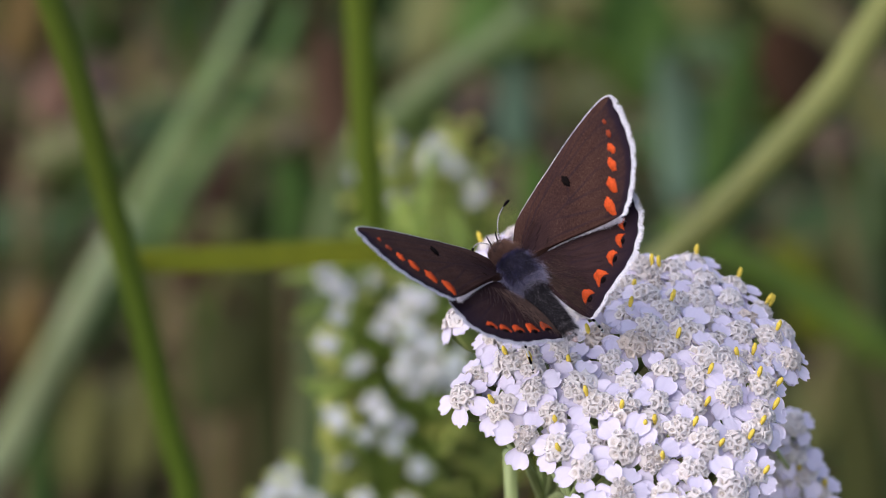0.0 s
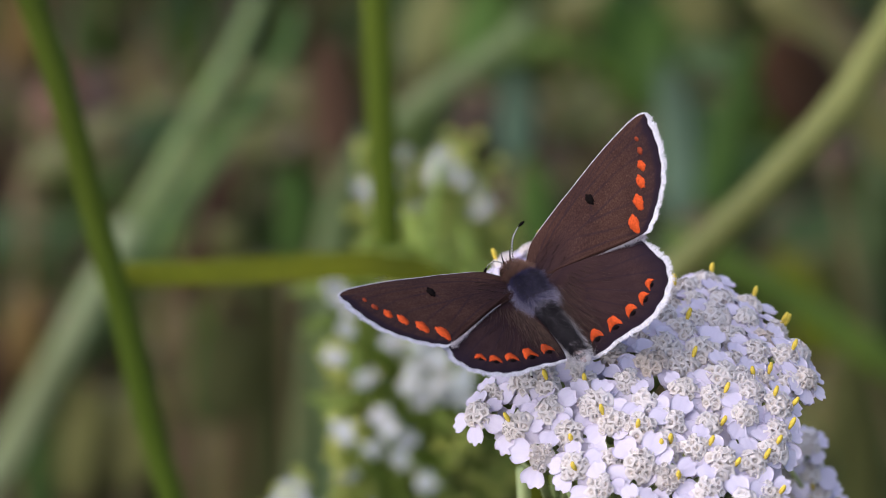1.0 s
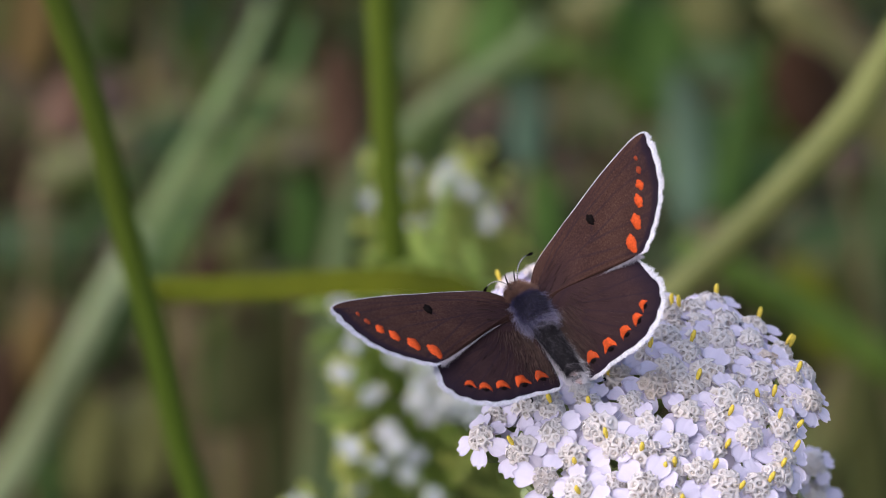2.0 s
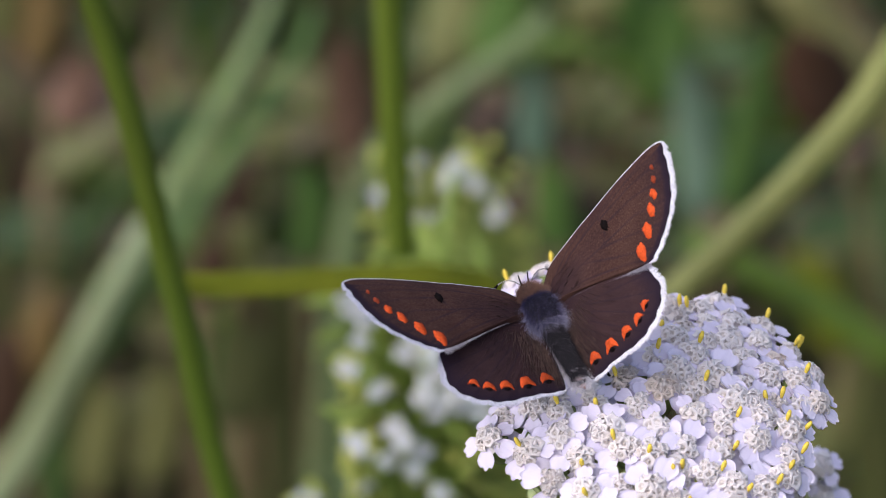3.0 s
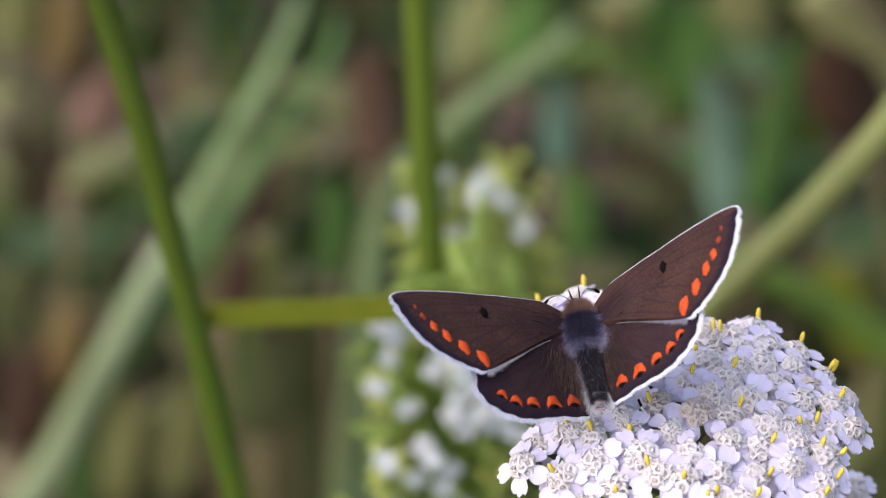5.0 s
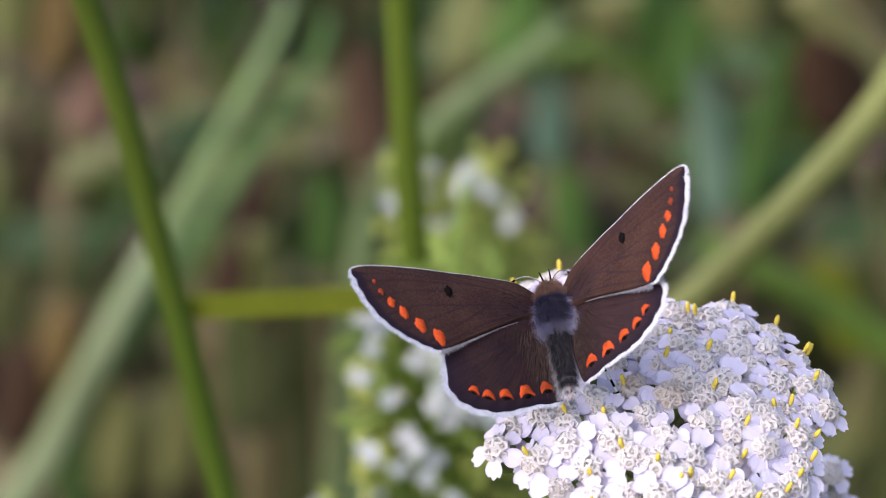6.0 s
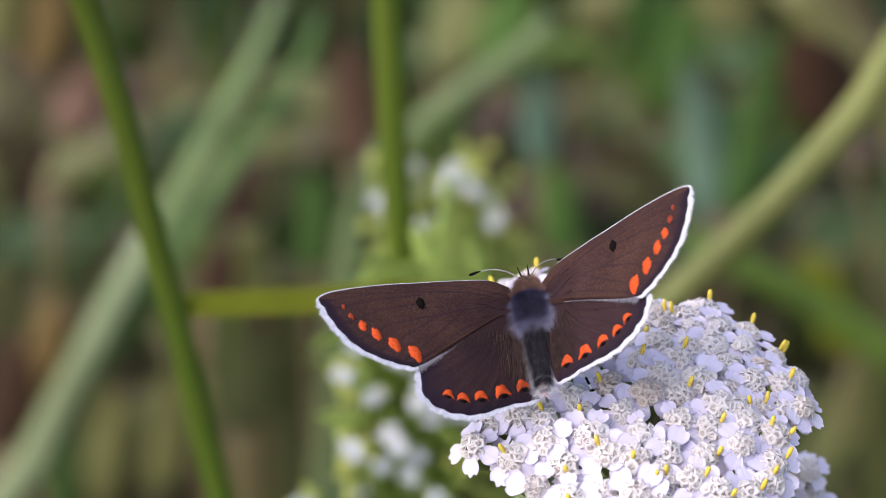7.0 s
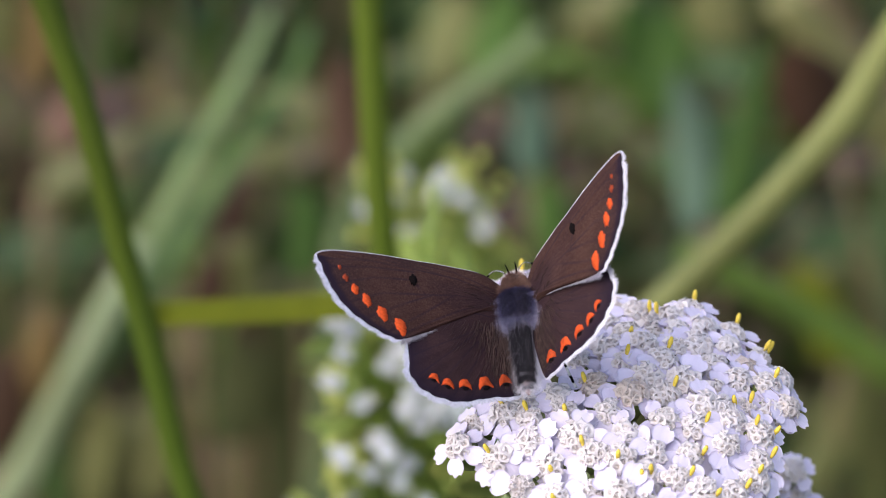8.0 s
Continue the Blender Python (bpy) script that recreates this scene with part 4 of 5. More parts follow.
def build_yarrow():
    rng = random.Random(21)
    base = Vector(YARROW_BASE)
    root = thing("yarrow", "white yarrow flower head with yellow stamens on a green stem", "wild flower", YARROW_BASE)
    part("stem", tube("stem", [Vector(p) - base for p in ((6, -12, -4), (5, -11, 150), (4.6, -9, 330), (4.9, -8, 400), (4.7, -8, 436), (4.2, -8.2, 440))], [1.6, 1.3, 0.9, 0.5, 0.42], 12, 40), YARROW_STEM, root)
    heads = [Vector((x, y, 0)) for x, y in HEADS_FRONT + HEADS_MIDDLE + HEADS_BACK]
    raised = {(x, y): z for x, y, z in HEADS_REAR + HEADS_SIDE}
    heads += [Vector((x, y, 0)) for x, y in raised]
    sunk = {}
    tries = 0
    while tries < 4000:
        tries += 1
        x, y = rng.uniform(-0.5, 22.5), rng.uniform(-31.5, -8.5)
        hidden = 2.5 < x < 10.5 and -18 < y < -8.5
        if (((x - 11) / 8.0) ** 2 + ((y + 17.5) / 8.6) ** 2 < 1 or (y < -28.8 and 8 < x < 20)) and min((h - Vector((x, y, 0))).length for h in heads) > (1.95 if hidden else 1.58):
            heads.append(Vector((x, y, 0)))
            sunk[x, y] = 0.0 if hidden else 0.6
    petals = [petal_mesh(rng) for _ in range(9)]
    discs = [disc_mesh(rng) for _ in range(7)] + [disc_mesh(rng, True)]
    cups = involucre_mesh()
    anthers = [stamen_mesh(rng) for _ in range(4)]
    hubs = []
    for count, reach in ((1, 0.0), (6, 3.4), (11, 7.0)):
        for k in range(count):
            a = 2 * math.pi * (k + 0.3) / count
            x, y = 11.0 + reach * math.cos(a), -18.6 + reach * 1.05 * math.sin(a)
            hubs.append(Vector((x, y, dome_z(x, y) - 4.2)))
    for hb in hubs:
        part("branch", tube("branch", [Vector((4.8, -8.0, 422)) - base, HUB - base, (HUB * 0.5 + hb * 0.5) - base + Vector((0, 1.5, 0)), hb - base], [0.40, 0.34, 0.26, 0.2], 8, 14), YARROW_STEM, root)
    frames = []
    for k, h in enumerate(heads):
        x, y = h.x, h.y
        z = raised.get((round(x, 1), round(y, 1)), dome_z(x, y) + rng.uniform(-0.35, 0.35) - sunk.get((x, y), 0.0))
        g = Vector((1.5 * 2 * DOME[3] * (x - DOME[0]), 1.5 * 2 * DOME[3] * (y - DOME[1] + 1.0), 1.0))
        g += Vector((rng.gauss(0, 0.12), rng.gauss(0, 0.12) - 0.28, 0))
        q = g.normalized().to_track_quat("Z", "Y").to_matrix().to_4x4()
        if (round(x, 1), round(y, 1)) in raised:
            g = Vector((0.0, -0.6, 1.0)) if x > 18 else g + Vector((0, -0.2, 0))
            q = g.normalized().to_track_quat("Z", "Y").to_matrix().to_4x4()
        size = rng.uniform(0.90, 1.12)
        m = Matrix.Translation((Vector((x, y, z)) - base) * MM) @ q @ pose(0, 0, 0, 0, 0, rng.uniform(0, 360)) @ Matrix.Scale(size, 4)
        head = part("flower_head", rng.choice(discs[:7]) if rng.random() > 0.05 else discs[7], DISC, root, "", m)
        frames.append((Vector((x, y, z)), head, g.normalized()))
        count = rng.choice((4, 5, 5, 5, 6))
        start = rng.uniform(0, 360)
        for i in range(count):
            if rng.random() < 0.06:
                continue
            a = start + 360 * i / count + rng.uniform(-9, 9)
            tilt = rng.uniform(-26, 6)
            pm = pose(0, 0, 0, 0, 0, a) @ pose(0, 0.62 * MM, rng.uniform(-0.02, 0.10) * MM, tilt, 0, 0) @ Matrix.Scale(rng.uniform(0.88, 1.08), 4)
            part("petal", rng.choice(petals), PETAL, head, "", pm)
        part("involucre", cups, INVOLUCRE, head)
        hb = min(hubs, key=lambda p: (p.xy - Vector((x, y))).length)
        inv = m.inverted()
        a = inv @ ((hb - base) * MM) / MM
        part("pedicel", tube("pedicel", [(0, 0, -2.4), (a * 0.5) + Vector((0, 0, -0.6)), a], [0.16, 0.16, 0.2], 6, 7), YARROW_STEM, head)
    for x, y in STAMENS:
        p = Vector((x, y, dome_z(x, y)))
        place, head, g = min(frames, key=lambda f: (f[0].xy - p.xy).length)
        off = p.xy - place.xy
        if off.length > 0.85:
            off *= 0.85 / off.length
        across = Vector((off.x, off.y, 0)) - g * g.dot(Vector((off.x, off.y, 0)))
        foot = place + across + g * (0.42 - 0.35 * off.length ** 2)
        away = g + across * 0.35 + Vector((0, 0.3, 0.5))
        q = away.normalized().to_track_quat("Z", "Y").to_matrix().to_4x4()
        w = Matrix.Translation((foot - base) * MM) @ q @ Matrix.Scale(0.70, 4)
        part("stamen", rng.choice(anthers), STAMEN, head, "bright yellow stamen", head.matrix_basis.inverted() @ w)


build_yarrow()


# ---- butterfly ----
FORE = [(-0.14, 1.41), (1.08, 1.91), (3.29, 1.95), (5.39, 1.9), (7.99, 1.82), (10.28, 1.62), (11.87, 1.35), (12.65, 0.92), (12.8, 0.26), (12.48, -0.82), (11.82, -2.0), (10.89, -2.86), (9.66, -3.51), (8.65, -3.86), (7.85, -3.88), (6.36, -3.27), (4.41, -2.28), (2.15, -1.19), (0.18, -0.51)]
HIND = [(0.13, 1.35), (2.55, 1.55), (5.03, 0.89), (6.97, -0.8), (7.9, -2.54), (8.2, -3.69), (7.92, -4.54), (7.14, -5.12), (6.13, -5.42), (5.03, -5.52), (3.88, -5.32), (2.7, -5.04), (1.5, -4.88), (0.6, -4.73), (0.01, -4.2), (-0.35, -2.39), (-0.32, -0.48)]
# the courses of the veins over the right wings
FORE_VEINS = [[(0.3, 0.6), (3.0, 1.45), (6.5, 1.72)], [(0.3, 0.45), (3.0, 1.0), (6.0, 1.12)], [(4.2, 1.1), (7.8, 1.75)], [(5.3, 1.1), (9.3, 1.65)], [(6.0, 1.12), (9.0, 1.15), (11.6, 1.3)], [(9.0, 1.15), (12.5, 0.75)], [(6.0, 1.12), (6.25, 0.31), (5.6, -0.55)], [(6.1, 0.9), (9.0, 0.7), (12.75, 0.1)], [(6.25, 0.31), (9.0, 0.0), (12.35, -1.1)], [(5.6, -0.55), (8.5, -0.95), (11.6, -2.2)], [(0.3, 0.1), (3.0, -0.1), (5.6, -0.55)], [(4.9, -0.4), (7.5, -1.6), (10.5, -3.1)], [(3.4, -0.15), (5.8, -1.8), (8.9, -3.7)], [(0.3, -0.1), (3.0, -1.05), (6.0, -2.6), (7.9, -3.7)]]
HIND_VEINS = [[(0.2, 0.5), (3.0, 0.8), (6.3, -0.5)], [(0.3, 0.2), (2.6, -0.55), (7.7, -2.6)], [(2.6, -0.6), (2.4, -1.5), (1.6, -1.95)], [(2.6, -0.75), (8.0, -4.2)], [(2.5, -1.2), (7.0, -5.1)], [(2.2, -1.7), (5.6, -5.4)], [(0.3, -0.1), (1.2, -1.4), (1.7, -1.95), (4.2, -5.35)], [(1.2, -1.4), (2.5, -4.95)], [(0.2, -0.2), (0.8, -2.5), (1.3, -4.8)]]
FORE_TERMEN, HIND_TERMEN = (0.385, 0.795), (0.20, 0.875)
FORE_SPOTS = [(7.61, -3.02, 0.62, 1.0), (8.77, -2.33, 0.56, 1.0), (9.69, -1.64, 0.47, 0.8), (10.4, -1.01, 0.40, 0.7), (10.9, -0.35, 0.28, 0.6), (11.2, 0.3, 0.19, 0.6)]
HIND_SPOTS = [(6.31, -3.95, 0.40, 0.7), (5.42, -4.29, 0.46, 0.8), (4.21, -4.28, 0.52, 0.9), (2.69, -4.09, 0.60, 1.0), (1.15, -3.76, 0.55, 1.0)]
ROOTS = {"fore": (0.9, 0.9, 0.6), "hind": (0.9, -0.7, 0.32)}


def wing_parts(kind, side, root):
    outline, termen = (FORE, FORE_TERMEN) if kind == "fore" else (HIND, HIND_TERMEN)
    rng = random.Random(3 if kind == "fore" else 4)
    cols, rows = 260, 60
    edge = [p.to_2d() for p in spline([(x, y, 0) for x, y in outline], cols + 1)]
    hub = Vector((0.0, 0.1)) if kind == "fore" else Vector((0.05, 0.1))
    veins = [0.14, 0.40, 0.445, 0.49, 0.535, 0.58, 0.625, 0.67, 0.72, 0.78] if kind == "fore" else [0.18, 0.28, 0.36, 0.43, 0.50, 0.57, 0.64, 0.72, 0.80, 0.9]

    def inner(s):
        """How far the membrane reaches; along the outer margin it leaves room for the fringe, slightly scalloped."""
        a, b = termen
        if a < s < b:
            k = min(1.0, (s - a) / 0.05, (b - s) / 0.05)
            gap = min(abs(s - v) for v in veins)
            return 1 - k * ((0.034 if kind == "fore" else 0.052) + (0.002 if kind == "fore" else 0.004) * math.cos(min(gap, 0.03) / 0.03 * math.pi))
        return 1.0

    def height(p, s, r):
        pleat = 0.016 * math.cos(min(min(abs(s - v) for v in veins), 0.03) / 0.03 * math.pi) * r * (1 if 0.12 < s < 0.9 else 0)
        camber = (0.16 if kind == "fore" else 0.22) * math.sin(min(1, r) * math.pi) - 0.10 * r * r
        return pleat + camber

    verts, vein = [], []
    lines = [q for course in (FORE_VEINS if kind == "fore" else HIND_VEINS) for q in zip(course, course[1:])]
    starts, ends = np.array([p for p, _ in lines], float), np.array([q for _, q in lines], float)
    runs = ends - starts

    def vein_gap(x, y):
        d = np.array((x, y)) - starts
        t = np.clip((d * runs).sum(1) / (runs * runs).sum(1), 0, 1)
        return float(np.sqrt(((d - runs * t[:, None]) ** 2).sum(1).min()))

    marks = []
    for i in range(rows + 1):
        r0 = (i / rows) ** 0.9
        for j in range(cols + 1):
            s = j / cols
            r = r0 * inner(s)
            p = hub.lerp(edge[j], r)
            gap = vein_gap(p.x, p.y)
            line = (0.92 if kind == "hind" else 0.62 if r < 0.6 else 0.42) * max(0.0, 1 - gap / 0.11)
            edged = termen[0] < s < termen[1]
            rim = max(0.0, min(1.0, (r0 - 0.945) / 0.03)) * (1 if edged else 0.0)
            base = 0.65 * max(0.0, 1 - r / 0.5) if kind == "fore" else 0.4 * max(0.0, 1 - r / 0.6)
            margin = 0.5 * max(0.0, (r0 - 0.78) / 0.22) if edged else 0
            marks.append((p, height(p, s, r), min(1.0, max(line, rim, base, 0.0 if kind == "fore" else 0.50) + margin)))
    for z0 in (0.0, -0.045):
        verts += [(p.x * side, p.y, h + z0) for p, h, _ in marks]
        vein += [v for _, _, v in marks]
    k, n = cols + 1, (cols + 1) * (rows + 1)
    faces = []
    for i in range(rows):
        for j in range(cols):
            a = i * k + j
            q = (a, a + 1, a + k + 1, a + k)
            faces.append(q if side < 0 else q[::-1])
            q = (n + a + 1, n + a, n + a + k, n + a + k + 1)
            faces.append(q if side < 0 else q[::-1])
    for j in range(cols):
        a = rows * k + j
        faces.append((a, a + 1, n + a + 1, n + a))
    me = mesh_of(verts, faces, kind + "wing")
    me.attributes.new("vein", "FLOAT", "POINT").data.foreach_set("value", vein)
    wing = part(kind + "wing", me, WING, root, "dark brown wing with orange spots and white fringe")

    # fringe: overlapping white scales, the outermost ragged
    fv, ff = [], []
    a, b = termen
    count = 330 if kind == "fore" else 300
    for i in range(count * 5):
        s = a - 0.01 + (b - a + 0.02) * rng.random()
        u = s * cols
        j = int(u)
        p0 = edge[j].lerp(edge[j + 1], u - j)
        out = (p0 - hub).normalized()
        along = (edge[min(j + 2, cols)] - edge[max(j - 2, 0)]).normalized()
        out = (out * 0.55 + Vector((-along.y, along.x)) * 0.75).normalized()
        start = hub.lerp(p0, inner(s) - 0.004)
        near = min(abs(s - v) for v in veins)
        reach = (p0 - start).length * rng.uniform(0.40, 0.98) * ((0.80 if near < 0.004 else 1) if kind == "fore" else 0.86 + 0.14 * min(1.0, near / 0.012)) + 0.02
        if rng.random() < 0.22:
            reach *= rng.uniform(1.05, 1.25)
        w = rng.uniform(0.008, 0.018)
        lift = rng.uniform(-0.03, 0.03)
        z = height(start, s, 1.0) - 0.02
        end = start + out * reach + along * rng.uniform(-0.06, 0.06)
        o = len(fv)
        for q, ww, zz in ((start, w, 0), (start.lerp(end, 0.6), w * 1.1, lift), (end, w * 0.5, lift * 1.6)):
            for sgn in (-1, 1):
                c = q + along * ww * sgn
                fv.append((c.x * side, c.y, z + zz + 0.012))
        o2 = len(fv)
        fv += [(x, y, zz - 0.02) for x, y, zz in fv[o:o2]]
        for t in (0, 2):
            ff.append((o + t, o + t + 1, o + t + 3, o + t + 2))
            ff.append((o2 + t + 1, o2 + t, o2 + t + 2, o2 + t + 3))
    part("fringe", mesh_of(fv, ff, "fringe", False), FRINGE, wing, "white hair-fine wing fringe")

    if kind == "fore":
        pts = []
        for i in range(26):
            s = 0.06 + 0.345 * i / 25
            u = s * cols
            p = edge[int(u)]
            pts.append((p.x * side, p.y, height(p, s, 1.0) + 0.0))
        part("costal_edge", tube("costal_edge", pts, [0.016, 0.02, 0.022, 0.03, 0.05], 6), FRINGE, wing, "white front edge of the wing")

    # orange spots: crescents with a ragged rim, lying on the membrane
    def blot(name, x, y, size, aspect, mat, label, bite=0.35, squash=1.0, arch=False):
        d = (Vector((x, y)) - hub).normalized() if kind == "fore" else Vector((max(-0.2, (x - 3.9) * 0.2), -1.0)).normalized()
        e = Vector((-d.y, d.x))
        bm = bmesh.new()
        ring = []
        for i in range(22):
            t = 2 * math.pi * i / 22
            c, q = math.cos(t), math.sin(t)
            rough = 1 + (0.20 if arch else 0.34) * noise.noise((x * 3 + c * 1.9, y * 3 + q * 1.9, 2.0)) + rng.uniform(-0.07, 0.07)
            if arch:
                px, py = size * rough * (0.42 * q * q - (0.85 if c < 0 else -0.06) * abs(c)) - 0.1 * size, size * rough * aspect * math.copysign(abs(q) ** 0.86, q)
            else:
                rr = size * (rough + 0.06 * math.cos(4 * t + 0.8))
                px, py = rr * squash * c * (1.0 if c < 0 else 1 - bite), rr * aspect * q
            q = Vector((x, y)) + d * px + e * py
            ring.append((q, t))
        c = Vector((x, y)) - d * size * (0.42 if arch else 0.15)
        loc = lambda q, z: (q.x * side, q.y, z)
        base_z = zat(x, y)
        rise = 0.03 if mat is BLACK else 0.0
        mid = bm.verts.new(loc(c, base_z + 0.075 + rise))
        low = [bm.verts.new(loc(q, zat(q.x, q.y) - 0.01)) for q, _ in ring]
        high = [bm.verts.new(loc(c.lerp(q, 0.9), zat(q.x, q.y) + 0.06 + rise)) for q, _ in ring]
        for i in range(22):
            k2 = (i + 1) % 22
            bm.faces.new((low[i], low[k2], high[k2], high[i]))
            bm.faces.new((high[i], high[k2], mid))
        part(name, finish(bm, name), mat, wing, label)

    def zat(x, y):
        q = Vector((x, y)) - hub
        j = min(range(cols + 1), key=lambda i: (edge[i] - hub).angle(q) if (edge[i] - hub).length > 0.01 else 9)
        r = min(1.0, q.length / (edge[j] - hub).length)
        return height(None, j / cols, r)

    for i, (x, y, size, aspect) in enumerate(FORE_SPOTS if kind == "fore" else HIND_SPOTS):
        if kind == "fore":
            blot("orange_spot", x, y, size * 0.79, 1.14 if i == 0 else 1.04, ORANGE if i < 4 else ORANGE_DIM, "orange wing spot", 0.1, 0.74 if i == 0 else 0.80)
        else:
            blot("orange_spot", x, y, size * 0.98, 0.92, ORANGE, "orange crescent wing spot", arch=True)
            d = Vector((max(-0.2, (x - 3.9) * 0.2), -1.0)).normalized() * size * 0.26
            blot("black_spot", x + d.x, y + d.y, size * 0.27, 1.4, BLACK, "black spot beyond the orange", 0.1, 0.75)
    if kind == "fore":
        blot("discal_spot", 6.25, 0.31, 0.37, 1.1, BLACK, "black mid-wing spot", 0.0, 0.6)

    # long hairs over the wing's base and, on the hind wing, along the body
    hv, hf, gv, gf = [], [], [], []
    for i in range(620 if kind == "hind" else 1250):
        if kind == "hind":
            x, y = min(4.0, 0.1 + rng.expovariate(1.1)), rng.uniform(-3.3, 0.3)
            d = Vector((rng.uniform(-0.1, 0.3) + 0.25 * x, -1.0))
            length = rng.uniform(0.6, 1.6)
        elif i % 20:
            t = 0.06 + 0.94 * rng.random() ** 0.75
            u = (0.97 - 0.185 * t) * cols
            spot = hub.lerp(edge[int(u)].lerp(edge[min(int(u) + 1, cols)], u - int(u)), 0.985)
            x, y = spot.x, spot.y
            d = Vector((0.45 + rng.gauss(0, 0.2), -1.0))
            length = (0.17 + 0.55 * t * t) * rng.uniform(0.4, 1.0)
        else:
            x, y = rng.uniform(0.0, 2.6), rng.uniform(-1.0, 0.9)
            d = Vector((1.0, rng.uniform(-0.5, 0.15)))
            length = rng.uniform(0.3, 0.7)
        p, q = Vector((x, y)), Vector((x, y)) + d.normalized() * length
        e = Vector((-d.y, d.x)).normalized() * (0.0065 if kind == "hind" else 0.0042)
        z = zat(x, y) if (p - hub).length > 0.2 else 0.05
        z2 = (zat(q.x, q.y) if (q - hub).length > 0.2 else 0.05) + rng.uniform(0.03, 0.16)
        hv2, hf2 = (gv, gf) if (kind == "fore" and i % 20) or (kind == "hind" and i % 3 == 0 and x < 2.2) else (hv, hf)
        o = len(hv2)
        hv2 += [((p + e).x * side, (p + e).y, z), ((p - e).x * side, (p - e).y, z), (p.x * side, p.y, z + 0.03), (q.x * side, q.y, z2)]
        hf2 += [(o, o + 1, o + 3), (o + 1, o + 2, o + 3), (o + 2, o, o + 3)]
    if gv:
        if kind == "fore":
            part("rear_fringe", mesh_of(gv, gf, "rear_fringe", False), FUR_LILAC, wing, "pale hairs along the rear edge")
        else:
            part("inner_hair", mesh_of(gv, gf, "inner_hair", False), FUR_TAN, wing, "long tan hairs beside the body")
    part("wing_hair", mesh_of(hv, hf, "wing_hair", False), FUR_DARK if kind == "fore" else FUR_DUSK, wing, "fine pale hair at the wing base")
    return wing


def fur(name, surface, count, length, mat, parent, rng, width=0.022, lean=(0, -0.5, 0.15), label=""):
    """surface(rng) gives a place and a normal; each hair is a slender three-sided spike."""
    v, f = [], []
    for _ in range(count):
        p, n = surface(rng)
        d = (n + Vector(lean) + Vector((rng.gauss(0, 0.28), rng.gauss(0, 0.28), rng.gauss(0, 0.28)))).normalized()
        k = length * rng.uniform(0.55, 1.25)
        bend = d + Vector(lean) * 0.5
        s = d.orthogonal().normalized() * width
        t = d.cross(s)
        o = len(v)
        m = p + d * k * 0.55
        e = p + d * k * 0.55 + bend.normalized() * k * 0.45
        v += [p + s, p - s * 0.5 + t * 0.87, p - s * 0.5 - t * 0.87, m + s * 0.7, m - s * 0.35 + t * 0.6, m - s * 0.35 - t * 0.6, e]
        for a, b in ((0, 1), (1, 2), (2, 0)):
            f.append((o + a, o + b, o + 3 + b, o + 3 + a))
            f.append((o + 3 + a, o + 3 + b, o + 6))
    return part(name, mesh_of(v, f, name, False), mat, parent, label)


def body_of_turning(name, profile, mat, parent, label="", sides=20):
    """profile: rows of y, radius across, radius upwards, height of the middle."""
    verts, faces = [], []
    for y, rx, rz, zc in profile:
        for j in range(sides):
            a = 2 * math.pi * j / sides
            verts.append((rx * math.cos(a), y, zc + rz * math.sin(a)))
    for i in range(len(profile) - 1):
        for j in range(sides):
            a, b = i * sides + j, i * sides + (j + 1) % sides
            faces.append((a, b, b + sides, a + sides))
    faces.append(tuple(range(sides)))
    faces.append(tuple((len(profile) - 1) * sides + j for j in range(sides))[::-1])
    return part(name, mesh_of(verts, faces, name), mat, parent, label)


def on_profile(profile, low, high, up=-0.2, top=1.0):
    def pick(rng):
        y = rng.uniform(low, high)
        rows = sorted(profile)
        for a, b in zip(rows, rows[1:]):
            if a[0] <= y <= b[0]:
                t = (y - a[0]) / (b[0] - a[0] + 1e-9)
                rx, rz, zc = (a[i] + (b[i] - a[i]) * t for i in (1, 2, 3))
                break
        ang = rng.uniform(math.asin(up), math.asin(top))
        ang = ang if rng.random() < 0.5 else math.pi - ang
        return Vector((rx * math.cos(ang), y, zc + rz * math.sin(ang))), Vector((math.cos(ang), 0, math.sin(ang)))
    return pick


def banded(name, pts, radius, bands, parent, label, club=0.0):
    """A black and white ringed antenna or leg."""
    path = spline(pts, bands * 2 + 1)
    v, f, slots = [], [], []
    for i in range(bands * 2):
        t = i / (bands * 2)
        r = radius + (club * max(0, (t - 0.78) / 0.22) ** 0.7 if club else 0)
        if club and i >= bands * 2 - 2:
            r *= 0.75
        a, b = tube_data([path[i], path[i + 1]], [r, r], 6)
        o = len(v)
        v += a
        f += [tuple(k + o for k in q) for q in b]
        slots += [1 if (i % 2 and (not club or t < 0.78)) else 0] * len(b)
    me = mesh_of(v, f, name)
    me.materials.append(BLACK)
    me.materials.append(LEG_WHITE)
    me.polygons.foreach_set("material_index", slots)
    return part(name, me, BLACK, parent, label)


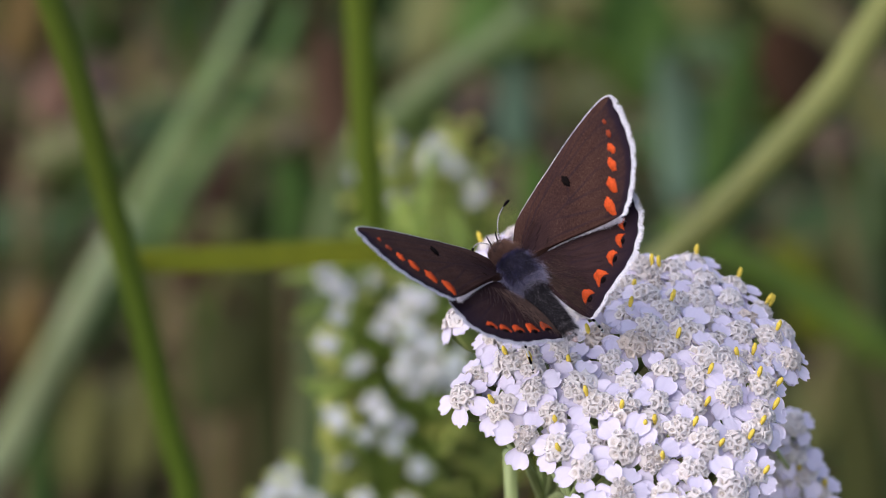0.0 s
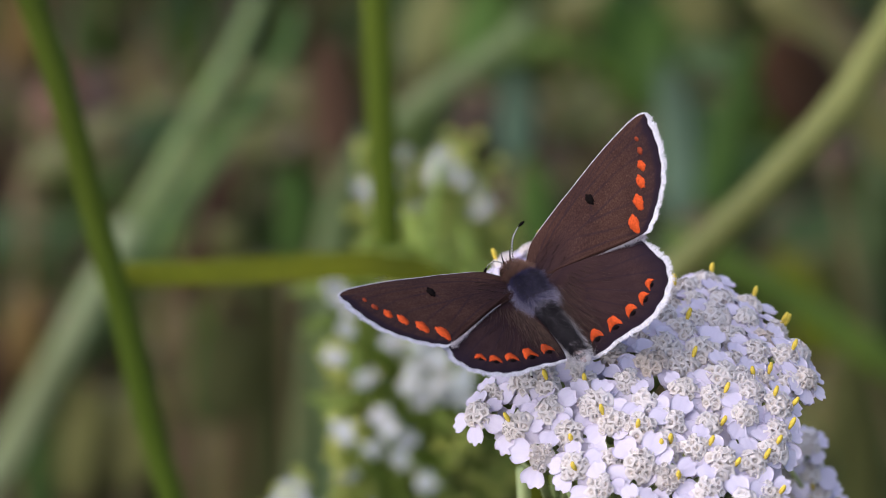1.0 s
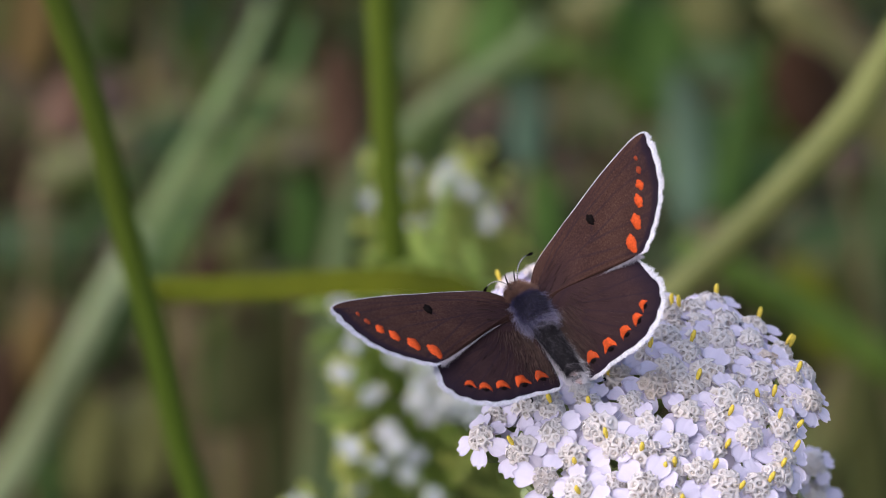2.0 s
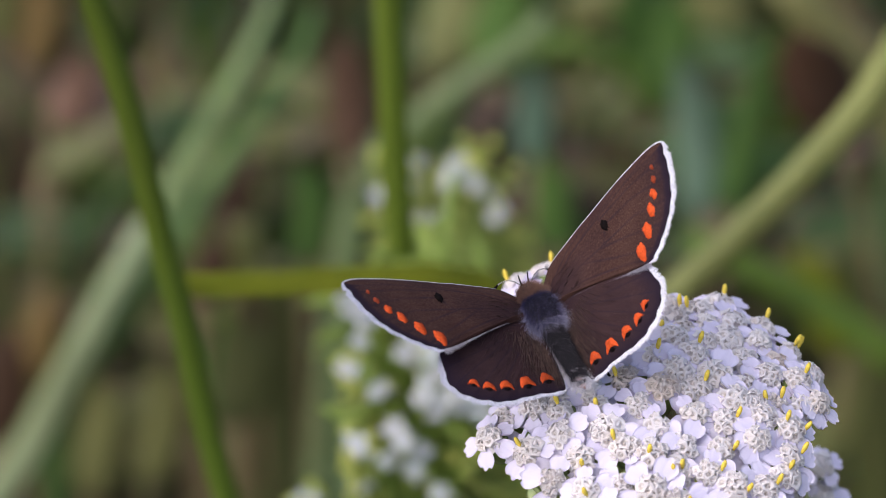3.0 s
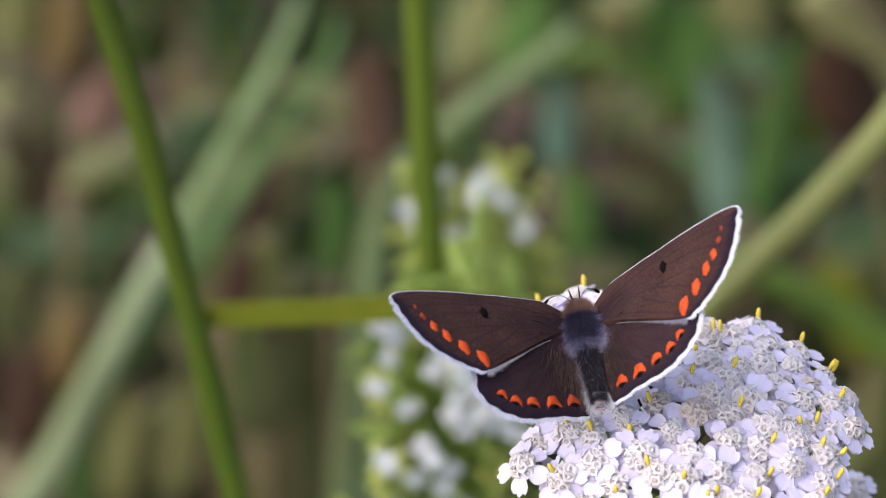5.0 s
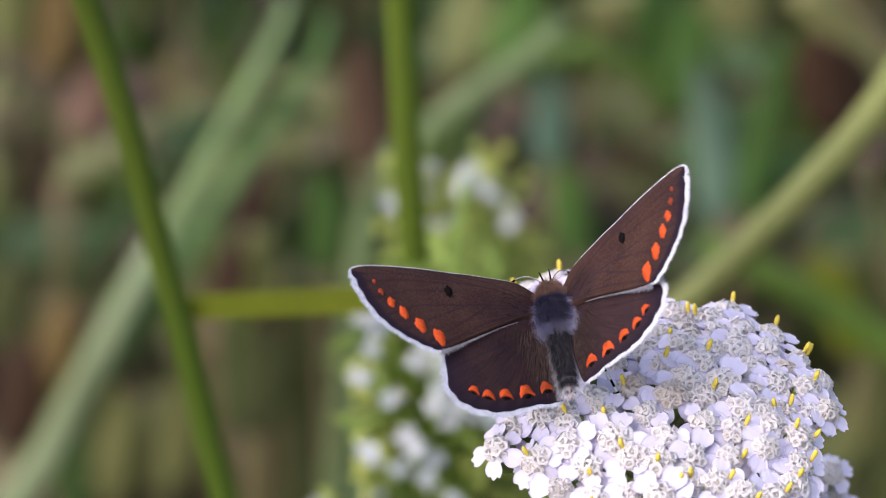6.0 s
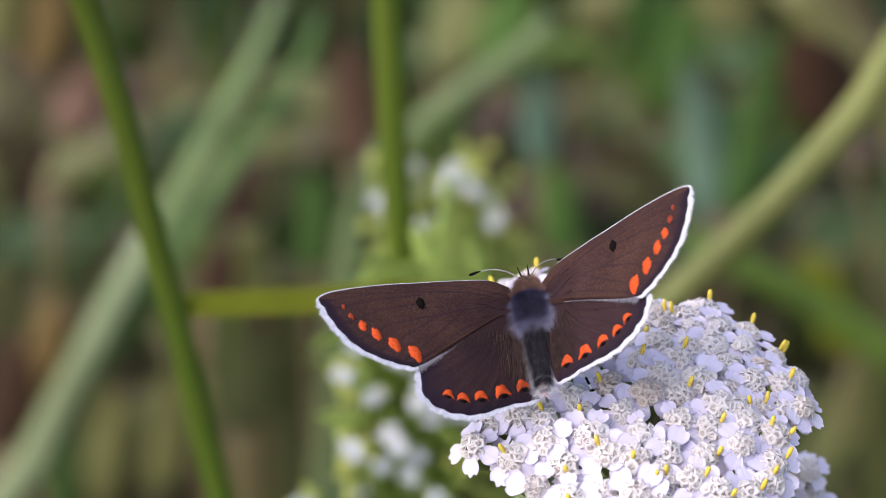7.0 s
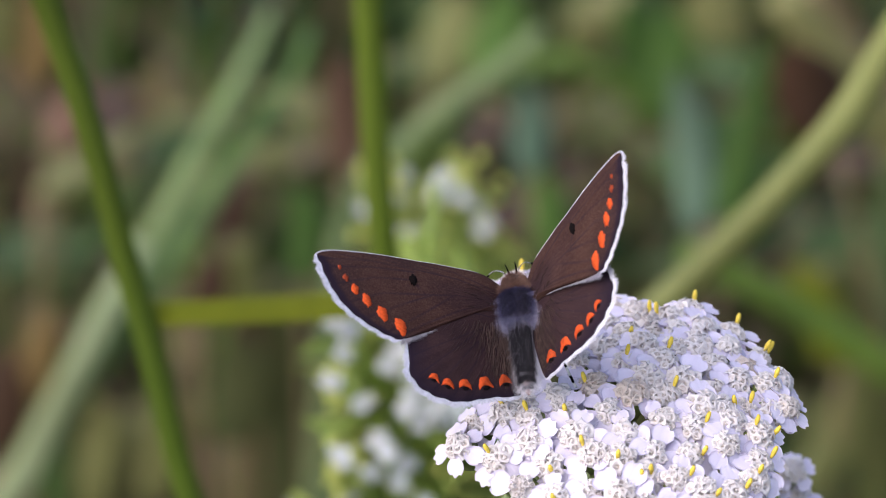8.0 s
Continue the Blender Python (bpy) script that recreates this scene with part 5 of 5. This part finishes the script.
def build_butterfly():
    rng = random.Random(9)
    root = thing("butterfly", "small brown butterfly with orange spots resting on yarrow", "butterfly")
    thorax = [(2.15, 0.2, 0.2, 0.45), (1.95, 0.58, 0.5, 0.45), (1.5, 0.84, 0.78, 0.42), (0.7, 0.96, 0.90, 0.38), (-0.1, 0.86, 0.82, 0.36), (-0.7, 0.6, 0.6, 0.36), (-0.9, 0.3, 0.3, 0.36)]
    t = body_of_turning("thorax", thorax, BODY_DARK, root, "dark thorax with blue-grey fur")
    fur("fur", on_profile(thorax, -0.7, 1.6, -0.1), 9000, 0.60, FUR_BLUE, t, rng, width=0.004, lean=(0, -0.95, 0.0), label="blue-grey fur")
    fur("pale_fur", on_profile(thorax, -0.85, 1.2, -0.3), 1100, 1.0, FUR_PALE, t, rng, width=0.0028, lean=(0, -1.0, 0.0), label="long pale blue-grey hair")
    fur("dark_fur", on_profile(thorax, -0.4, 1.2, 0.70), 3000, 0.62, BODY_DARK, t, rng, width=0.006, lean=(0, -0.6, 0.1))
    fur("collar_fur", on_profile(thorax, 1.3, 2.05, -0.1), 3000, 0.5, FUR_BROWN, t, rng, width=0.005, lean=(0, 0.2, 0.2), label="brown collar fur")
    fur("side_fur", on_profile(thorax, -0.8, 1.3, -0.4, 0.45), 3300, 1.15, FUR_SIDE, t, rng, width=0.0024, lean=(0, -0.9, 0.1), label="long pale hair at the sides")
    fur("rear_tuft", on_profile(thorax, -0.85, -0.2, -0.3), 900, 1.2, FUR_SIDE, t, rng, width=0.0026, lean=(0, -1.1, 0.05), label="grey hair tuft behind the thorax")
    abdomen = [(-0.6, 0.45, 0.45, 0.36)]
    for i in range(8):
        y = -0.8 - 0.56 * i
        k = (0.60, 0.59, 0.57, 0.54, 0.50, 0.46, 0.41, 0.35)[i]
        z = 0.34 + 0.025 * i
        abdomen += [(y, k, k * 0.92, z), (y - 0.42, k, k * 0.92, z), (y - 0.52, k * 0.985, k * 0.91, z)]
    abdomen += [(-5.3, 0.26, 0.26, 0.54), (-5.42, 0.14, 0.15, 0.55)]
    a = body_of_turning("abdomen", abdomen, BODY_DARK, root, "dark segmented abdomen with pale hair")
    fur("abdomen_hair", on_profile(abdomen, -5.1, -0.8, -0.6, 0.22), 2400, 0.75, FUR_GREY, a, rng, width=0.0036, lean=(0, -0.95, 0.0), label="pale grey hair")
    fur("back_hair", on_profile(abdomen, -5.0, -0.7, 0.5), 420, 0.5, FUR_GREY, a, rng, width=0.003, lean=(0, -1.6, 0.0))
    for k in range(6, 8):
        y = -0.8 - 0.56 * k
        fur("segment_hair", on_profile(abdomen, y - 0.12, y + 0.02, 0.0), 160, 0.34, FUR_GREY, a, rng, width=0.0036, lean=(0, -2.0, 0.0), label="pale hair at a segment's edge")
    fur("abdomen_dark_hair", on_profile(abdomen, -4.8, -0.6, 0.35), 4200, 0.6, BODY_DARK, a, rng, width=0.006, lean=(0, -1.4, 0.0))
    tip = [(-4.75, 0.37, 0.34, 0.52), (-5.1, 0.31, 0.30, 0.54), (-5.4, 0.20, 0.20, 0.55), (-5.6, 0.07, 0.08, 0.56)]
    e = body_of_turning("abdomen_tip", tip, TIP_TAN, a, "pinkish tan abdomen tip")
    fur("tip_hair", on_profile(tip, -5.6, -4.9, -0.6), 600, 0.42, FUR_GREY, e, rng, width=0.004, lean=(0, -1.2, 0.0))
    feelers = {}
    head = [(1.8, 0.4, 0.4, 0.38), (2.0, 0.58, 0.48, 0.34), (2.4, 0.62, 0.48, 0.30), (2.75, 0.4, 0.35, 0.24), (2.9, 0.15, 0.15, 0.2)]
    h = body_of_turning("head", head, BODY_DARK, root, "dark furry head")
    fur("head_fur", on_profile(head, 1.85, 2.85, -0.1), 1100, 0.36, FUR_BROWN, h, rng, width=0.007, lean=(0, 0.2, 0.3))
    for s in (-1, 1):
        bm = bmesh.new()
        bmesh.ops.create_icosphere(bm, subdivisions=2, radius=0.3, matrix=Matrix.Translation((0.5 * s, 2.45, 0.22)))
        part("eye", finish(bm, "eye"), BLACK, h, "black eye")
        feelers[s] = banded("antenna", [(0, 0, 0), (0.52 * s, 0.48, 0.30), (1.24 * s, 0.90, 0.42), (2.08 * s, 1.14, 0.34), (2.92 * s, 1.26, 0.06)], 0.036, 18, root, "black and white ringed antenna with a black club", 0.09)
        part("palp", tube("palp", [(0.2 * s, 2.8, 0.3), (0.26 * s, 3.05, 0.75), (0.3 * s, 3.1, 1.25)], [0.06, 0.045, 0.025], 6, 8), BLACK, h, "short dark palp")
        for k, (y0, x1, y1, x2, y2) in enumerate(((1.4, 1.7, 2.6, 1.9, 3.3), (0.3, 2.0, 0.2, 2.9, 0.4), (-0.8, 1.7, -2.0, 2.3, -3.6))):
            banded("leg", [(0.5 * s, y0, -0.4), (x1 * s, y1, -0.9), (x2 * s, y2, -2.6), (x2 * s * 1.08, y2 * 1.08, -3.5)], 0.075, 7, root, "thin dark leg with white rings")
    wings = {}
    for kind in ("fore", "hind"):
        for s in (1, -1):
            wings[kind, s] = wing_parts(kind, s, root)
    return root, wings, feelers


butterfly, wings, feelers = build_butterfly()


# ---- what moves ----
def body_pose(x, y, z, yaw, pitch, roll):
    return pose(x * MM, y * MM, z * MM, 0, 0, yaw) @ pose(0, 0, 0, pitch, 0, 0) @ pose(0, 0, 0, 0, roll, 0)


def wing_pose(kind, side, lift, sweep, twist):
    x, y, z = ROOTS[kind]
    return pose(side * x * MM, y * MM, z * MM, 0, -side * lift, 0) @ pose(0, 0, 0, 0, 0, side * sweep) @ pose(0, 0, 0, twist, 0, 0)


# seconds; body: place, yaw, pitch, roll
BODY_ROWS = [
    (0, 4.7, -18.1, 458.4, 35.9, 19.8, -24.0),
    (0.2, 4.6, -17.6, 458.1, 35.9, 19.7, -20.2),
    (0.5, 4.5, -16.8, 457.7, 34.7, 19.4, -18.3),
    (0.8, 4.4, -17.7, 457.8, 33.3, 17.5, -12.0),
    (1, 4.4, -16.8, 457.5, 33.7, 19.4, -13.7),
    (1.5, 4.2, -16.9, 457.6, 32.3, 19.5, -13.1),
    (1.7, 4.3, -17.0, 457.6, 30.3, 18.2, -14.4),
    (2.8, 4.3, -16.1, 457.3, 27.5, 17.6, -15.1),
    (3, 4.5, -16.1, 457.1, 25.0, 18.9, -15.6),
    (3.2, 4.6, -15.7, 457.0, 18.3, 20.0, -15.6),
    (3.5, 4.8, -16.2, 457.3, 9.6, 22.1, -11.9),
    (4, 4.8, -16.3, 457.6, 9.9, 22.3, -9.2),
    (4.2, 4.7, -15.9, 457.3, 9.8, 21.6, -9.6),
    (5.3, 4.9, -16.5, 457.8, 9.8, 20.2, -15.4),
    (5.5, 4.8, -15.7, 457.4, 9.8, 22.1, -16.9),
    (6, 4.7, -16.1, 457.6, 9.7, 23.0, -17.5),
    (6.2, 4.9, -15.6, 457.4, 7.3, 23.8, -17.0),
    (6.5, 4.8, -14.9, 457.0, 9.8, 24.5, -18.8),
    (6.8, 4.8, -14.1, 456.9, 5.1, 26.3, -16.0),
    (7, 4.7, -16.4, 457.9, 8.6, 25.6, -16.4),
    (7.2, 4.7, -16.5, 457.9, 8.5, 24.7, -15.3),
    (7.5, 4.8, -16.3, 458.0, 6.7, 25.5, -15.1),
    (7.7, 4.7, -17.0, 458.3, 6.0, 25.3, -14.7),
    (8, 4.8, -15.9, 457.8, 6.4, 26.0, -15.7),
]
# seconds; lift, sweep and twist of the right and left fore wings
FORE_ROWS = [
    (0, 55.0, -4.8, 2.3, 56.6, 3.4, -1.2),
    (0.2, 54.1, -4.8, 0.7, 41.2, 1.9, -2.4),
    (0.5, 53.8, -4.1, 1.9, 36.3, 0.4, -5.4),
    (0.8, 60.2, -2.9, -0.6, 30.2, -0.5, -3.2),
    (1, 55.6, -3.3, 2.0, 30.5, 0.5, -3.3),
    (1.5, 56.8, -1.7, 1.0, 32.8, 1.3, -2.1),
    (1.7, 54.7, -2.0, 2.0, 32.1, -0.3, -0.7),
    (2.8, 52.8, -3.3, -0.1, 36.8, 2.3, -2.4),
    (3, 51.6, -2.5, 0.5, 38.4, 2.2, -1.6),
    (3.2, 43.7, -4.2, -0.2, 37.8, -3.2, 2.0),
    (3.5, 48.8, -0.5, -2.6, 40.1, -5.9, 0.5),
    (4, 49.5, -1.1, -2.3, 45.7, -1.9, 0.1),
    (4.2, 47.1, -2.0, 1.4, 36.9, -6.2, 2.6),
    (5.3, 40.9, -10.1, -4.1, 45.6, -11.1, -2.5),
    (5.5, 36.7, -6.8, -4.2, 37.9, -10.8, 0.4),
    (6, 45.2, -1.0, 0.2, 44.9, -4.7, 0.6),
    (6.2, 43.4, -0.5, 4.2, 40.5, -5.6, 0.4),
    (6.5, 31.0, -3.3, -4.8, 34.8, -8.2, -3.8),
    (6.8, 31.2, -3.8, -5.5, 25.0, -15.2, -9.0),
    (7, 37.9, -3.6, -3.8, 36.8, -9.9, -0.5),
    (7.2, 42.5, -2.9, -1.8, 36.9, -10.4, 1.4),
    (7.5, 44.6, -1.1, -3.5, 42.5, -7.1, -0.7),
    (7.7, 53.7, 1.9, 2.6, 41.2, -7.6, 0.4),
    (8, 52.9, 3.6, 2.9, 46.1, -4.4, 1.0),
]
# the same for the hind wings
HIND_ROWS = [
    (0, 48.4, 9.2, -1.2, 51.5, 1.4, -9.4),
    (0.2, 49.6, 3.9, -0.6, 41.0, 0.4, -7.0),
    (0.5, 51.1, -1.5, 1.6, 36.8, 2.2, -9.2),
    (0.8, 59.0, -7.6, 3.3, 29.2, 2.2, -7.5),
    (1, 54.7, -8.0, 4.2, 29.3, 3.2, -7.9),
    (1.5, 56.0, -6.6, 0.7, 30.7, 4.1, -4.5),
    (1.7, 54.2, -7.5, 2.4, 29.4, 2.4, -3.3),
    (2.8, 52.6, -5.1, -3.0, 31.7, 0.7, 0.1),
    (3, 51.1, -3.7, -3.9, 32.1, 1.0, -2.3),
    (3.2, 44.5, -3.8, -2.1, 35.3, -3.2, 1.0),
    (3.5, 47.2, -0.1, -6.1, 38.4, -3.3, 0.1),
    (4, 47.3, -0.5, -6.8, 39.9, -1.9, -0.6),
    (4.2, 45.5, -0.2, -5.1, 34.6, -6.2, 2.2),
    (5.3, 38.9, 0.4, -5.5, 44.1, -7.3, 1.5),
    (5.5, 34.2, 3.0, -6.4, 37.9, -10.6, 2.0),
    (6, 40.3, 4.9, -7.2, 42.6, -10.2, 1.6),
    (6.2, 38.3, 5.0, -6.5, 41.4, -11.9, 2.9),
    (6.5, 31.6, 2.4, -7.9, 36.3, -11.9, 2.2),
    (6.8, 33.4, 2.4, -5.1, 31.0, -16.6, 6.4),
    (7, 36.3, 3.2, -8.1, 38.3, -11.8, 1.1),
    (7.2, 40.4, 3.7, -5.8, 38.4, -12.8, 1.1),
    (7.5, 41.5, 5.6, -7.7, 43.8, -10.8, 0.3),
    (7.7, 47.4, 7.6, -5.3, 42.6, -11.4, 0.4),
    (8, 46.3, 7.5, -4.8, 46.5, -9.5, 0.4),
]


# seconds; turns of the right and left antennae
FEELER_ROWS = [
    (0, -1.9, 7.2, 24.8, -8.4, -53.0, -31.2),
    (0.2, -1.5, 5.2, 24.6, -7.8, -55.4, -33.3),
    (0.5, -1.3, 4.4, 25.6, -8.0, -56.0, -33.0),
    (0.8, -0.5, -0.0, 25.2, -5.1, -57.3, -38.9),
    (1, -1.1, 3.1, 24.5, -8.0, -58.5, -33.7),
    (1.5, -1.4, 5.0, 25.1, -8.4, -58.0, -32.8),
    (1.7, -2.4, 10.1, 24.9, -7.9, -53.6, -32.4),
    (2.8, -10.5, 31.6, 11.8, -6.9, -43.7, -31.2),
    (3, -12.6, 36.1, 10.1, -8.0, -41.6, -27.5),
    (3.2, -10.8, 39.2, 18.0, -9.5, -38.6, -21.2),
    (3.5, -8.1, 41.4, 26.9, -11.9, -37.7, -13.8),
    (4, -8.8, 42.7, 25.7, -12.9, -43.4, -16.0),
    (4.2, -8.7, 42.9, 26.3, -12.3, -42.4, -16.8),
    (5.3, -9.1, 48.1, 27.9, -10.2, -36.9, -17.8),
    (5.5, -10.2, 50.9, 26.7, -10.9, -36.9, -15.9),
    (6, -11.5, 49.1, 23.1, -9.2, -28.5, -12.6),
    (6.2, -11.4, 46.0, 21.4, -8.7, -22.3, -5.2),
    (6.5, -13.4, 40.6, 12.3, -5.2, -11.7, 1.6),
    (6.8, -10.4, 35.7, 16.2, -1.9, -4.1, 5.5),
    (7, -10.0, 30.9, 12.4, 1.4, 2.8, 3.5),
    (7.2, -10.0, 34.9, 16.6, -6.3, -16.5, -6.3),
    (7.5, -9.4, 42.6, 24.2, -11.4, -33.5, -10.8),
    (7.7, -8.7, 45.3, 27.4, -12.6, -36.7, -10.8),
    (8, -8.2, 50.5, 30.8, -14.6, -41.5, -10.1),
]


def motions():
    walk(butterfly, [(r[0], body_pose(*r[1:])) for r in BODY_ROWS])
    walk(feelers[1], [(r[0], pose(0.22 * MM, 2.55 * MM, 0.6 * MM, *r[1:4])) for r in FEELER_ROWS])
    walk(feelers[-1], [(r[0], pose(-0.22 * MM, 2.55 * MM, 0.6 * MM, *r[4:7])) for r in FEELER_ROWS])
    for kind, rows in (("fore", FORE_ROWS), ("hind", HIND_ROWS)):
        walk(wings[kind, 1], [(r[0], wing_pose(kind, 1, *r[1:4])) for r in rows])
        walk(wings[kind, -1], [(r[0], wing_pose(kind, -1, *r[4:7])) for r in rows])
    sway = [(0, 0.0), (0.2, -0.033), (0.5, -0.133), (0.8, -0.203), (1, -0.255), (1.5, -0.232), (1.7, -0.134), (2.8, 0.241), (3, 0.287), (3.2, 0.286), (3.5, 0.286), (4, 0.295), (4.2, 0.235), (5.3, 0.141), (5.5, 0.162), (6, 0.158), (6.2, 0.133), (6.5, 0.182), (6.8, 0.25), (7, 0.304), (7.2, 0.254), (7.5, 0.193), (7.7, 0.148), (8, 0.085)]
    x, y, z = stalk_a.location
    walk(stalk_a, [(t, pose(x, y, z, 0, a, 0)) for t, a in sway])
    bow = ((0, 0.04), (0.5, 0.03), (3, 0.06), (3.5, 0.14), (4, 0.25), (5.5, 0.27), (8, 0.33))
    x, y, z = bent_blade.location
    walk(bent_blade, [(t, pose(x, y, z, float(np.interp(t, [q[0] for q in bow], [q[1] for q in bow])), a, 0)) for t, a in sway])
    sway = [(0, 0.026), (0.2, 0.037), (0.5, 0.053), (0.8, 0.096), (1, 0.125), (1.5, 0.105), (1.7, 0.106), (2.8, 0.111), (3, 0.112), (3.2, 0.114), (3.5, 0.118), (4, 0.138), (4.2, 0.14), (5.3, 0.149), (5.5, 0.151), (6, 0.131), (6.2, 0.124), (6.5, 0.112), (6.8, 0.147), (7, 0.171), (7.2, 0.158), (7.5, 0.138), (7.7, 0.125), (8, 0.105)]
    x, y, z = stalk_b.location
    walk(stalk_b, [(t, pose(x, y, z, 0, a, 0)) for t, a in sway])


motions()
